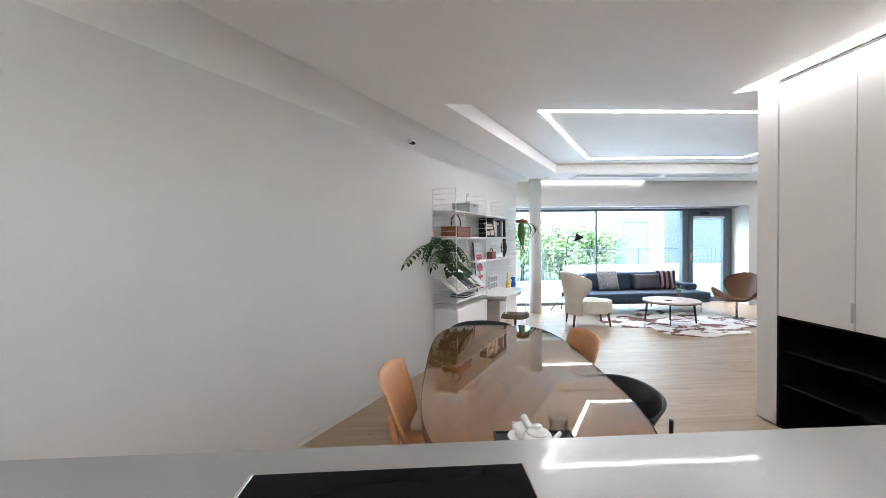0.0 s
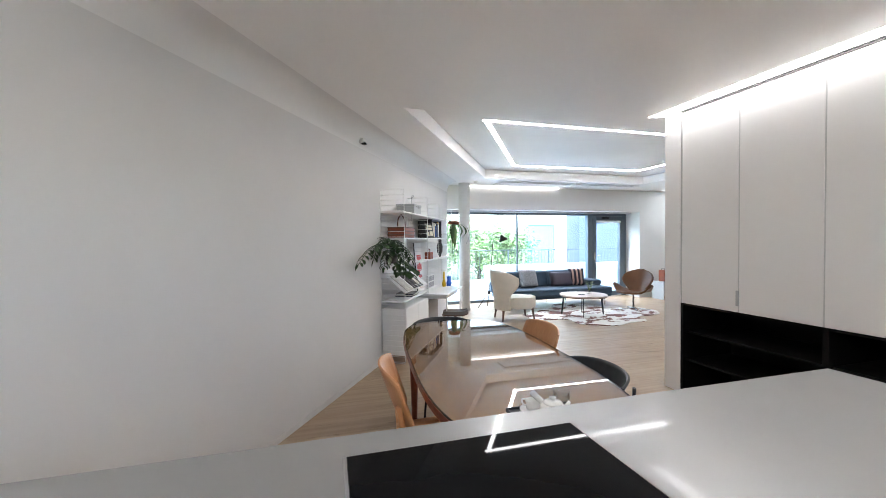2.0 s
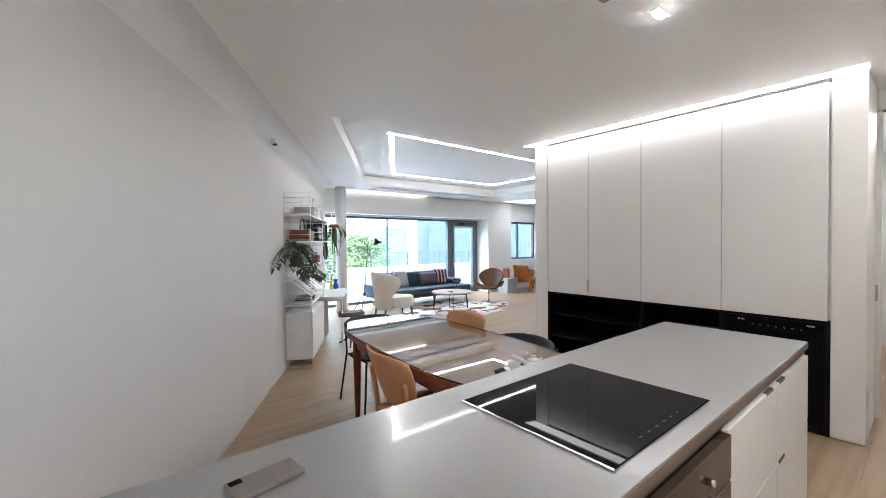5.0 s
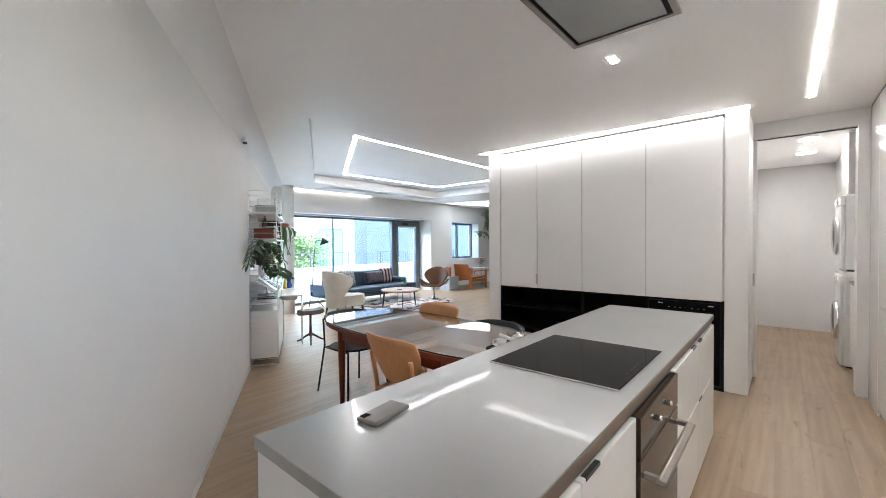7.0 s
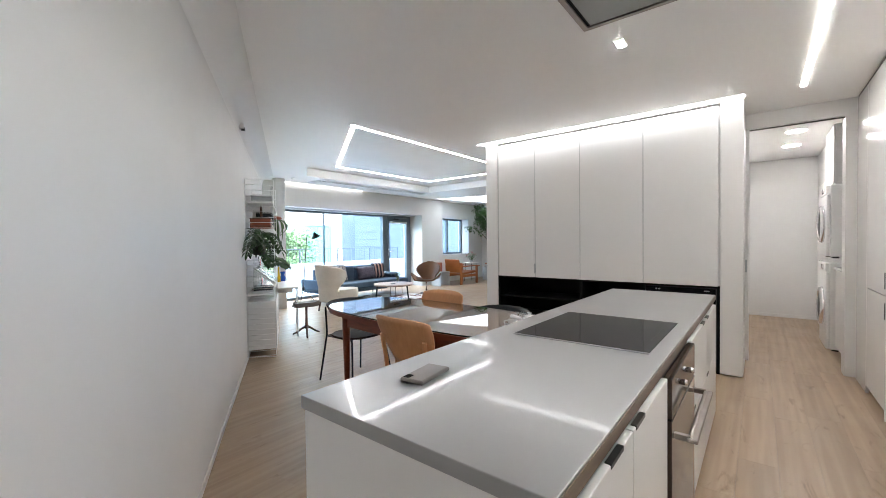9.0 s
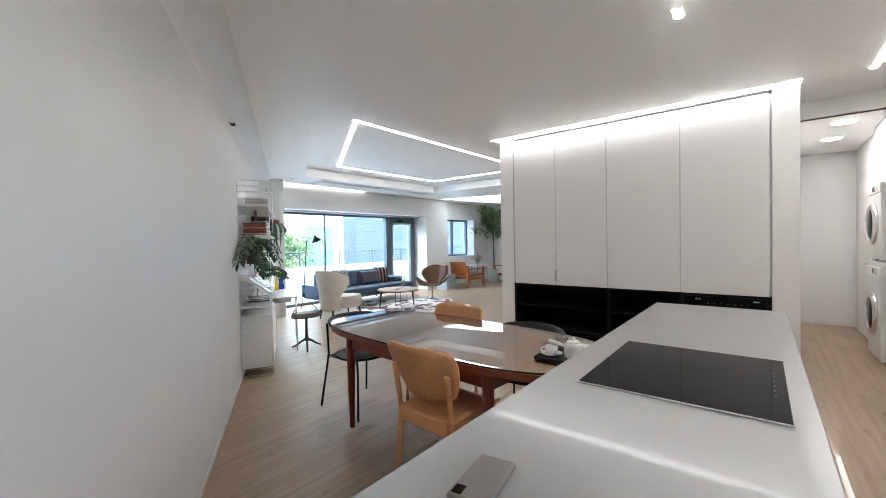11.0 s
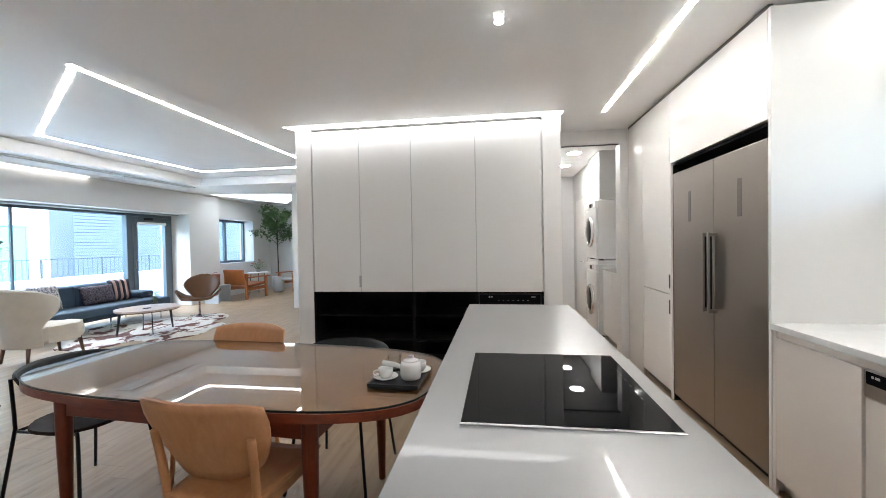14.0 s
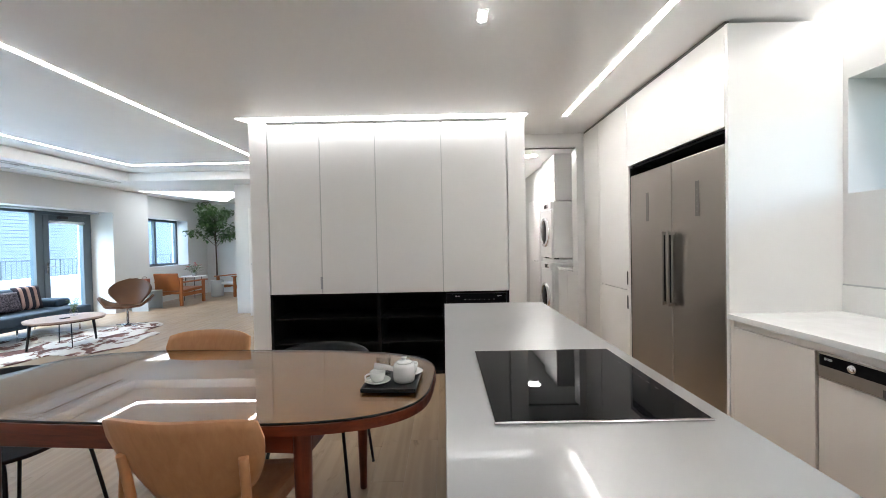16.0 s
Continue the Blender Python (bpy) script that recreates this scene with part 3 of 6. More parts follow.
def fridge(x0, x1, handle_x, panel_x, label):
    f = fitted("fridge", label, "fridge", "pair of fridges")
    part("body", box(x0 + 0.002, BACK + 0.05, 0.03, x1 - 0.002, TY - 0.062, 1.90, 0.004), M_STEEL, f)
    part("door", box(x0, TY - 0.055, 0.06, x1, TY - 0.008, 1.917, 0.006, seg=2), M_STEEL, f)
    part("seal", box(x0 + 0.012, TY - 0.0615, 0.07, x1 - 0.012, TY - 0.0555, 1.90), M_BLACKSTEEL, f, "black rubber door seal")
    part("foot_grille", box(x0 + 0.01, TY - 0.08, 0.0, x1 - 0.01, TY - 0.058, 0.055), M_BLACKSTEEL, f)
    h = part("handle", box(handle_x - 0.012, TY + 0.036, 0.862, handle_x + 0.012, TY + 0.05, 1.412, 0.004, seg=2), M_STEEL, f, "upright flat brushed steel handle")
    for z in (0.866, 1.386):
        part("bracket", box(handle_x - 0.010, TY - 0.009, z, handle_x + 0.010, TY + 0.0355, z + 0.022, 0.002), M_STEEL, h)
    part("back_bar", box(handle_x - 0.007, TY + 0.022, 0.889, handle_x + 0.007, TY + 0.0355, 1.385, 0.002), M_BLACKSTEEL, h, "dark inner grip")
    p = part("display", box(panel_x - 0.021, TY - 0.009, 1.503, panel_x + 0.021, TY - 0.006, 1.737, 0.001), material("display_dark", (0.17, 0.16, 0.15), 0.3, 0.3), f, "slim dark grey control display")
    b = bmesh.new()
    for k in range(5):
        box(panel_x - 0.006, TY - 0.0065, 1.53 + k * 0.036, panel_x + 0.006, TY - 0.005, 1.538 + k * 0.036, bm=b)
    part("markings", b, M_GREYMARK, p)


fridge(1.914, 2.545, 1.948, 2.255, "brushed steel fridge with its handle at the middle joint")
fridge(1.356, 1.908, 1.876, 1.615, "brushed steel freezer beside the matching fridge")

# ---- counter on the back wall ----
base = fitted("base_cupboard", "cream lacquered base cupboards under the white counter", "cupboard")
part("body", box(-2.5, BACK + 0.01, 0.08, 0.165, TY - 0.03, 0.855), M_CREAM, base)
part("body", box(0.775, BACK + 0.01, 0.08, 1.312, TY - 0.03, 0.855), M_CREAM, base)
part("plinth", box(-2.5, TY - 0.08, 0.0, 1.312, TY - 0.06, 0.08), M_CREAM, base)
part("rail", box(-2.5, TY - 0.028, 0.842, 1.312, TY - 0.012, 0.874), M_CREAM, base)
for x0, x1 in ((0.785, 1.287), (-0.45, 0.155), (-1.06, -0.456), (-1.67, -1.066)):
    part("door", box(x0, TY - 0.02, 0.085, x1, TY - 0.002, 0.838, 0.002), M_CREAM, base)
part("filler", box(1.291, TY - 0.02, 0.0, 1.315, TY - 0.004, 0.874), M_CREAM, base)
tagged(obj("worktop", box(-2.55, BACK + 0.003, 0.878, 1.316, TY + 0.012, 0.912, 0.002), M_STONE), "white quartz counter top along the back wall", "worktop")
tagged(obj("splashback", box(-2.3, BACK + 0.001, 0.913, 1.316, BACK + 0.012, 1.066, 0.001), M_STONE), "low white quartz upstand behind the counter", "splashback")
# Grey strip drawn for the shadow line at the upstand's top joint.
tagged(obj("trim", box(-2.3, BACK + 0.001, 1.067, 1.316, BACK + 0.009, 1.075), M_GREYBOX), "slim grey strip standing in for the shadow gap over the upstand", kind="structure")
dw = fitted("dishwasher", "built-in dishwasher with a steel and black control strip", "dishwasher")
part("body", box(0.17, BACK + 0.06, 0.05, 0.77, TY - 0.03, 0.84), M_GREYBOX, dw)
part("door", box(0.172, TY - 0.02, 0.085, 0.768, TY - 0.002, 0.725, 0.002), M_CREAM, dw, "cream front panel")
part("fascia", box(0.172, TY - 0.022, 0.73, 0.768, TY + 0.004, 0.842, 0.003), M_STEEL, dw, "steel control strip")
fa = part("control_glass", box(0.185, TY + 0.0035, 0.785, 0.755, TY + 0.007, 0.835, 0.001), M_BLACKGLASS, dw)
k = lathe([(0, 0), (0.018, 0), (0.018, 0.006), (0.013, 0.012), (0, 0.012)], 24)
part("button", shifted(k, Matrix.Translation((0.61, TY + 0.006, 0.808)) @ Matrix.Rotation(radians(-90), 4, "X")), M_CHROME, dw, "round chrome button")
b = lathe([(0, 0), (0.006, 0), (0.006, 0.001), (0, 0.001)], 14)
shifted(b, Matrix.Translation((0.725, TY + 0.0072, 0.818)) @ Matrix.Rotation(radians(-90), 4, "X"))
box(0.695, TY + 0.007, 0.813, 0.715, TY + 0.0082, 0.823, bm=b)
box(0.40, TY + 0.007, 0.80, 0.44, TY + 0.0082, 0.812, bm=b)
part("markings", b, M_PRINT, dw)
b = box(0.30, TY + 0.003, 0.735, 0.50, TY + 0.0075, 0.765, 0.002)
part("grip", b, M_GAP, dw, "dark recessed grip")
# kitchen window in the niche
kw = tagged(fitted("window_3", "small grey framed window deep in the kitchen niche", "window"), kind="structure")
b = box(NX0, BACK - 0.40, NZ0, NX0 + 0.05, BACK - 0.34, NZ1)
box(NX1 - 0.05, BACK - 0.40, NZ0, NX1, BACK - 0.34, NZ1, bm=b)
box(NX0 + 0.05, BACK - 0.40, NZ0, NX1 - 0.05, BACK - 0.34, NZ0 + 0.05, bm=b)
box(NX0 + 0.05, BACK - 0.40, NZ1 - 0.05, NX1 - 0.05, BACK - 0.34, NZ1, bm=b)
part("window_frame", b, M_ALU, kw)
# The pane's dark tint stands in for shade outside this window.
p = part("pane", box(NX0 + 0.05, BACK - 0.375, NZ0 + 0.05, NX1 - 0.05, BACK - 0.369, NZ1 - 0.05), clear_glass("shade_tinted_glass", (0.50, 0.565, 0.61)), kw)
p.visible_shadow = False

# ---- ceiling fittings ----
hood = fitted("ceiling_hood", "flush ceiling extractor hood with a dark frame and pale panel", "extractor hood")
HX0, HX1, HY0, HY1 = -0.32, 0.905, 0.93, 1.503
b = box(HX0, HY0, 2.612, HX0 + 0.03, HY1, 2.629)
box(HX1 - 0.03, HY0, 2.612, HX1, HY1, 2.629, bm=b)
box(HX0 + 0.03, HY0, 2.612, HX1 - 0.03, HY0 + 0.03, 2.629, bm=b)
box(HX0 + 0.03, HY1 - 0.03, 2.612, HX1 - 0.03, HY1, 2.629, bm=b)
part("frame", b, M_STEEL, hood)
b = box(HX0 + 0.03, HY0 + 0.03, 2.622, HX1 - 0.03, HY1 - 0.03, 2.628)
part("slot", b, M_BLACK, hood)
part("panel", box(HX0 + 0.055, HY0 + 0.055, 2.608, HX1 - 0.055, HY1 - 0.055, 2.620, 0.002), vary(material("hood_panel", (0.36, 0.37, 0.36)), (0.36, 0.37, 0.36), 0.03, 3, 100, 0.0, 0.0003, rough=(0.05, 0.09)), hood, "pale glass panel")
sp = fitted("spotlight", "small square double spotlight flush in the ceiling", "ceiling light")
part("housing", box(1.165, 1.345, 2.617, 1.275, 1.402, 2.629, 0.003), M_WHITE, sp)
for x in (1.193, 1.247):
    part("lamp", lathe([(0, 0), (0.022, 0), (0.022, 0.006), (0, 0.006)], 20, (x, 1.373, 2.612)), glow("spot_lamp", NEUTRAL, 14.0), sp)
sen = fitted("ceiling_sensor", "small white wall sensor just under the ceiling", "sensor")
sen.matrix_basis = Matrix.Translation(along(6.42, 0.012, 2.47)) @ Matrix.Rotation(-ANG, 4, "Z")
part("body", box(0.0, -0.045, 0, 0.045, 0.045, 0.05, 0.006, seg=2), M_WHITE, sen)
part("lens", box(0.012, -0.034, -0.006, 0.048, 0.034, 0.016, 0.002), M_BLACKGLASS, sen, "dark sensor lens")

# ---- laundry room ----
sd = tagged(fitted("door_2", "white sliding pocket door pushed into the wall", "door"), kind="structure")
part("leaf", box(3.765, 0.735, 0.006, 3.805, 0.802, 2.468, 0.002), M_CAB, sd)
part("pull", box(3.759, 0.752, 0.96, 3.766, 0.786, 1.09, 0.003), M_GREYBOX, sd, "recessed grey metal pull")
part("track", box(3.76, -0.055, 2.463, 3.79, 0.735, 2.4695), M_GAP, sd)
tagged(obj("baseboard", box(7.085, -0.08, 0, 7.0985, 0.95, 0.05), M_WALL), "low white baseboard", kind="structure")


def drum_machine(z0, z1, label, name, chrome):
    w = fitted(name, label, name.replace("_", " "), "stacked laundry machines")
    y1 = 0.03
    part("body", box(4.78, -0.62, z0 + 0.02, 5.40, y1 - 0.02, z1, 0.012, seg=2), M_WHITE, w)
    part("front", box(4.785, y1 - 0.02, z0 + 0.025, 5.395, y1 + 0.012, z1 - 0.11, 0.01, seg=2), M_WHITE, w)
    part("control_panel", box(4.785, y1 - 0.02, z1 - 0.105, 5.395, y1 + 0.018, z1 - 0.005, 0.008, seg=2), M_WHITE, w)
    part("display", box(4.98, y1 + 0.016, z1 - 0.085, 5.14, y1 + 0.021, z1 - 0.03, 0.002), M_BLACKGLASS, w)
    part("detergent_drawer", box(5.2, y1 + 0.014, z1 - 0.09, 5.38, y1 + 0.022, z1 - 0.03, 0.004), M_WHITE, w)
    zc = (z0 + z1) / 2 - 0.02
    turn = Matrix.Translation((5.09, y1 + 0.012, zc)) @ Matrix.Rotation(radians(-90), 4, "X")
    r = lathe([(0.175, 0), (0.225, 0), (0.228, 0.012), (0.215, 0.034), (0.195, 0.042), (0.178, 0.034), (0.175, 0.012)], 40, caps=False)
    d = part("door", shifted(r, turn), chrome, w, "round porthole door ring")
    g = lathe([(0.0, 0.046), (0.09, 0.043), (0.15, 0.034), (0.176, 0.02), (0.176, 0.0), (0.0, 0.0)], 40)
    part("door_glass", shifted(g, turn), M_BLACKGLASS, d, "dark domed glass")
    part("foot", box(4.80, y1 - 0.1, z0, 4.86, y1 - 0.04, z0 + 0.022), M_BLACKSTEEL, w)
    part("foot", box(5.32, y1 - 0.1, z0, 5.38, y1 - 0.04, z0 + 0.022), M_BLACKSTEEL, w)
    k = lathe([(0, 0), (0.03, 0), (0.027, 0.015), (0, 0.017)], 20)
    part("dial", shifted(k, Matrix.Translation((4.92, y1 + 0.018, z1 - 0.055)) @ Matrix.Rotation(radians(-90), 4, "X")), M_CHROME, w)


drum_machine(0.0, 1.03, "white front-loading washing machine with a chrome porthole", "washing_machine", M_CHROME)
drum_machine(1.08, 1.93, "white tumble dryer stacked on the washing machine", "tumble_dryer", M_CHROME)
tagged(obj("stacking_frame", box(4.785, -0.6, 1.031, 5.395, 0.02, 1.079, 0.004), M_WHITE), "white stacking frame between washer and dryer", "frame")
wc = fitted("wall_cupboard", "white cupboard above the stacked laundry machines", "cupboard")
part("body", box(4.80, BACK, 1.945, 5.49, -0.035, 2.628), M_CAB, wc)
part("door", box(4.802, -0.034, 1.948, 5.49, -0.016, 2.625, 0.002), M_CAB, wc)
lc = fitted("laundry_cabinet", "low white cabinet with a white top beside the washing machine", "cupboard")
part("body", box(3.86, BACK, 0.08, 4.70, -0.05, 0.955), M_CAB, lc)
part("plinth", box(3.86, BACK, 0.0, 4.70, -0.1, 0.08), M_GREYBOX, lc)
part("door", box(3.863, -0.048, 0.085, 4.278, -0.03, 0.95, 0.002), M_CAB, lc)
part("door", box(4.283, -0.048, 0.085, 4.698, -0.03, 0.95, 0.002), M_CAB, lc)
part("top", box(3.85, BACK, 0.957, 4.71, -0.02, 0.985, 0.003), M_STONE, lc, "white stone top")
for x in (4.90, 5.87):
    d = fitted("downlight", "round white flush downlight in the laundry ceiling", "ceiling light", "laundry downlights")
    part("rim", lathe([(0.095, 0), (0.105, 0.0), (0.105, 0.008), (0.095, 0.008)], 32, (x, 0.30, 2.621), caps=False), M_WHITE, d)
    part("diffuser", lathe([(0, 0), (0.094, 0), (0.094, 0.006), (0, 0.006)], 32, (x, 0.30, 2.622)), glow("downlight", WARM, 14.0), d)
d5 = tagged(fitted("door_3", "plain white flush door in the laundry wall", "door"), kind="structure")
part("leaf", box(5.95, -0.079, 0.01, 6.75, -0.062, 2.1, 0.002), M_CAB, d5)
b = tube([(6.02, -0.06, 1.0), (6.02, -0.02, 1.0), (6.13, -0.02, 1.0)], 0.008, 8)
part("door_handle", b, M_CHROME, d5)
sw = tagged(obj("wall_socket", box(3.20, 0.755, 0.26, 3.28, 0.766, 0.38, 0.004), M_WHITE), "white socket plate on the cupboard end", "socket")


# ---- dining place ----
def super_outline(a, c, n=3.4, k=72):
    out = []
    for i in range(k):
        t = 2 * math.pi * i / k
        ct, st = math.cos(t), math.sin(t)
        out.append((a * math.copysign(abs(ct) ** (2 / n), ct), c * math.copysign(abs(st) ** (2 / n), st)))
    return out


shader(M_TABLETOP).inputs["Specular IOR Level"].default_value = 0.1
TABLE = pose(0.86, 2.755, 0, 0, 0, -4.5)
tb = thing("dining_table", TABLE, "reddish teak dining table with a rounded top and a glass sheet", "table")
part("tabletop", prism(super_outline(0.470, 1.080), 0.705, 0.7355, 0.001), M_TABLETOP, tb, "brown wood veneer top")
part("edge_band", prism(super_outline(0.477, 1.087), 0.697, 0.7335, 0.008), M_TEAK, tb, "reddish solid wood edge")
g = part("glass_sheet", prism(super_outline(0.472, 1.082), 0.7365, 0.745, 0.0015), M_TABLEGLASS, tb, "clear glass sheet over the wooden top")
g.visible_shadow = False
part("glass_rim", sheet(lambda u, v: (super_outline(0.4745, 1.0845, k=96)[int(round(u * 96)) % 96] + (0.7365 + 0.0085 * v,)), 96, 1, 0.002), material("glass_rim", (0.02, 0.025, 0.024), 0.1), tb, "dark edge of the glass sheet")
for y in (-0.66, 0.66):
    part("apron", box(-0.36, y - 0.011, 0.60, 0.36, y + 0.011, 0.697, 0.002), M_TEAK, tb)
for x in (-0.375, 0.375):
    part("apron", box(x - 0.011, -0.64, 0.60, x + 0.011, 0.64, 0.697, 0.002), M_TEAK, tb)
for x in (-0.375, 0.375):
    for y in (-0.64, 0.64):
        l = lathe([(0.0, 0), (0.017, 0), (0.019, 0.006), (0.031, 0.45), (0.034, 0.66), (0.034, 0.697), (0, 0.697)], 20, (x, y, 0))
        part("leg", l, M_TEAKLEG, tb)


def wooden_chair(m, label):
    """Faces +x. Beech chair with a broad curved backrest held between two posts."""
    c = thing("wooden_chair", m, label, "chair", "wooden chairs at the table")

    def seat(u, v):
        x, y = (u - 0.5), (v - 0.5)
        w = 0.44 - 0.06 * (0.5 - x)
        return (x * 0.43, y * w * (1 - 0.25 * max(0, abs(x) - 0.35)), 0.445 - 0.018 * (1 - (2 * y) ** 2) + 0.01 * x)
    part("seat", sheet(seat, 10, 10, 0.016), M_BEECH, c, "moulded beech plywood seat")

    def back(u, v):
        y, z = (u - 0.5) * 2, v
        half = 0.268 * (1 - 0.28 * (1 - z) ** 2.6) * (1 - 0.04 * max(0, z - 0.75) / 0.25)
        edge = 0.025 * abs(y) ** 4
        return (-0.222 - 0.115 * (z - 0.2) + 0.075 * y * y * (0.6 + 0.4 * z), y * half, 0.518 + (0.322 - edge) * z + edge * (1 - z) * 2.0)
    part("backrest", sheet(back, 14, 8, 0.011), M_BEECH, c, "broad curved beech backrest")
    for s in (-1, 1):
        post = bend([(-0.25, s * 0.185, 0.0), (-0.215, s * 0.19, 0.25), (-0.20, s * 0.195, 0.45), (-0.235, s * 0.205, 0.70)], 5)
        part("back_post", tube(post, 0.015, 10, r2=0.0155), M_BEECH, c)
        part("front_leg", tube([(0.20, s * 0.20, 0.0), (0.175, s * 0.185, 0.43)], 0.0125, 10, r2=0.018), M_BEECH, c)
        part("side_rail", box(-0.20, s * 0.19 - 0.009, 0.385, 0.175, s * 0.19 + 0.009, 0.43, 0.003), M_BEECH, c)
    part("rear_rail", box(-0.212, -0.18, 0.365, -0.194, 0.18, 0.43, 0.003), M_BEECH, c)
    part("front_rail", box(0.166, -0.18, 0.385, 0.184, 0.18, 0.43, 0.003), M_BEECH, c)
    return c


M_BLACKWOOD = vary(material("black_stained_wood", (0.022, 0.024, 0.026)), (0.022, 0.024, 0.026), 0.15, 5, 90, 0.05, 0.0006, (1, 6, 6), rough=(0.3, 0.42))
M_DARKSEAT = vary(material("dark_brown_seat", (0.035, 0.018, 0.014)), (0.035, 0.018, 0.014), 0.12, 5, 90, 0.04, 0.0006, rough=(0.55, 0.7))

shader(M_DARKSEAT).inputs["Specular IOR Level"].default_value = 0.1
shader(M_BLACKWOOD).inputs["Specular IOR Level"].default_value = 0.25


def black_chair(m, label):
    """Faces +x. Round seat, bent backrest on thin steel legs."""
    c = thing("black_chair", m, label, "chair", "black chairs at the table")
    part("seat", prism(super_outline(0.215, 0.225, 2.5, 40), 0.437, 0.455, 0.007), M_DARKSEAT, c, "dark rounded wooden seat")

    def back(u, v):
        a = (u - 0.5) * 2
        ang = a * 1.12
        taper = 1 - 0.72 * abs(a) ** 2.4
        h = (v - 0.55) * taper
        return (-0.215 + 0.225 * (1 - math.cos(ang)) - 0.075 * h * math.cos(ang), (0.26 + 0.05 * h) * math.sin(ang) / math.sin(1.12), 0.705 + h * 0.125 + 0.014 * a * a)
    part("backrest", sheet(back, 24, 6, 0.012), M_BLACKWOOD, c, "black curved backrest")
    for s in (-1, 1):
        rear = bend([(-0.27, s * 0.24, 0.0), (-0.21, s * 0.205, 0.40), (-0.205, s * 0.20, 0.47), (-0.20, s * 0.215, 0.71)], 5)
        part("rear_leg", tube(rear, 0.009, 8), M_BLACKSTEEL, c)
        part("front_leg", tube(bend([(0.235, s * 0.235, 0.0), (0.17, s * 0.185, 0.40), (0.12, s * 0.16, 0.432)], 5), 0.009, 8), M_BLACKSTEEL, c)
        part("seat_rail", tube([(-0.205, s * 0.195, 0.428), (0.16, s * 0.175, 0.428)], 0.008, 8), M_BLACKSTEEL, c)
    part("cross_rail", tube([(-0.205, -0.195, 0.428), (-0.205, 0.195, 0.428)], 0.008, 8), M_BLACKSTEEL, c)
    return c


near_chair = wooden_chair(pose(0.475, 2.445, 0, 0, 0, -4), "beech chair with its broad back to the white wall")
far_chair = copy_thing(near_chair, pose(1.175, 3.08, 0, 0, 0, 176))
far_chair["label"] = "beech chair on the window side of the table"
bc = black_chair(pose(0.86, 3.68, 0, 0, 0, -92), "black steel-legged chair pushed in at the table end")
bc2 = copy_thing(bc, pose(1.19, 2.33, 0, 0, 0, 178))
bc2["label"] = "black steel-legged chair beside the teak table"

# tea tray
M_PORCELAIN = material("white_porcelain", (0.82, 0.81, 0.79), 0.16)
tray = thing("tea_tray", pose(0.755, 1.85, 0.7455, 0, 0, -3), "black lacquered tray on the glass table top", "tray")
part("base", box(-0.14, -0.115, 0, 0.14, 0.115, 0.008, 0.002), M_BLACKWOOD, tray)
b = box(-0.14, -0.115, 0.008, 0.14, -0.108, 0.017, 0.001)
box(-0.14, 0.108, 0.008, 0.14, 0.115, 0.017, 0.001, bm=b)
box(-0.14, -0.108, 0.008, -0.133, 0.108, 0.017, 0.001, bm=b)
box(0.133, -0.108, 0.008, 0.14, 0.108, 0.017, 0.001, bm=b)
part("rim", b, M_BLACKWOOD, tray)
pot = thing("teapot", pose(0.735, 1.80, 0.7537, 0, 0, 95) @ Matrix.Scale(0.87, 4), "white porcelain side-handled teapot on the tray", "teapot")
part("body", lathe([(0, 0), (0.046, 0), (0.053, 0.006), (0.056, 0.03), (0.055, 0.075), (0.05, 0.088), (0.03, 0.092), (0, 0.092)], 32), M_PORCELAIN, pot)
part("lid", lathe([(0.0, 0.093), (0.04, 0.093), (0.042, 0.098), (0.03, 0.104), (0.012, 0.106), (0.012, 0.115), (0.016, 0.121), (0, 0.123)], 28), M_PORCELAIN, pot)
part("handle", tube([(0.05, 0, 0.06), (0.085, 0, 0.072), (0.15, 0, 0.083)], 0.011, 12, r2=0.016), M_PORCELAIN, pot)
part("spout", tube([(0.0, -0.05, 0.05), (0.0, -0.075, 0.07), (0.0, -0.09, 0.088)], 0.012, 10, r2=0.007), M_PORCELAIN, pot)


def teacup(x, y):
    c = thing("teacup", pose(x, y, 0.7537, 0, 0, 120), "white porcelain cup on its saucer", "cup", "tea cups")
    part("saucer", lathe([(0, 0.0), (0.025, 0.0), (0.05, 0.008), (0.058, 0.013), (0.055, 0.015), (0.026, 0.006), (0, 0.005)], 32), M_PORCELAIN, c)
    part("cup", lathe([(0.0, 0.007), (0.022, 0.007), (0.03, 0.016), (0.035, 0.05), (0.033, 0.05), (0.028, 0.02), (0, 0.014)], 28), M_PORCELAIN, c)
    part("handle", tube(bend([(0.033, 0, 0.043), (0.055, 0, 0.04), (0.052, 0, 0.02), (0.031, 0, 0.02)], 4), 0.004, 8), M_PORCELAIN, c)


teacup(0.72, 1.915)
teacup(0.83, 1.78)
M_PANECUP = clear_glass("thin_glass", (0.97, 0.98, 0.98))
gl = tagged(obj("water_glass", lathe([(0, 0), (0.03, 0), (0.035, 0.08), (0.032, 0.08), (0.028, 0.005), (0, 0.005)], 24, (0.84, 1.905, 0.7537)), M_PANECUP), "clear drinking glass on the tray", "glass")


# ---- wall shelves on the long wall ----
def on_wall(s, off, z=0.0, turn=0.0):
    """A pose on the long wall: its x runs into the room, its y along the wall towards the window."""
    return Matrix.Translation(along(s, off, z)) @ Matrix.Rotation(-math.atan2(WALL1.x - WALL0.x, WALL1.y - WALL0.y) + radians(turn), 4, "Z")


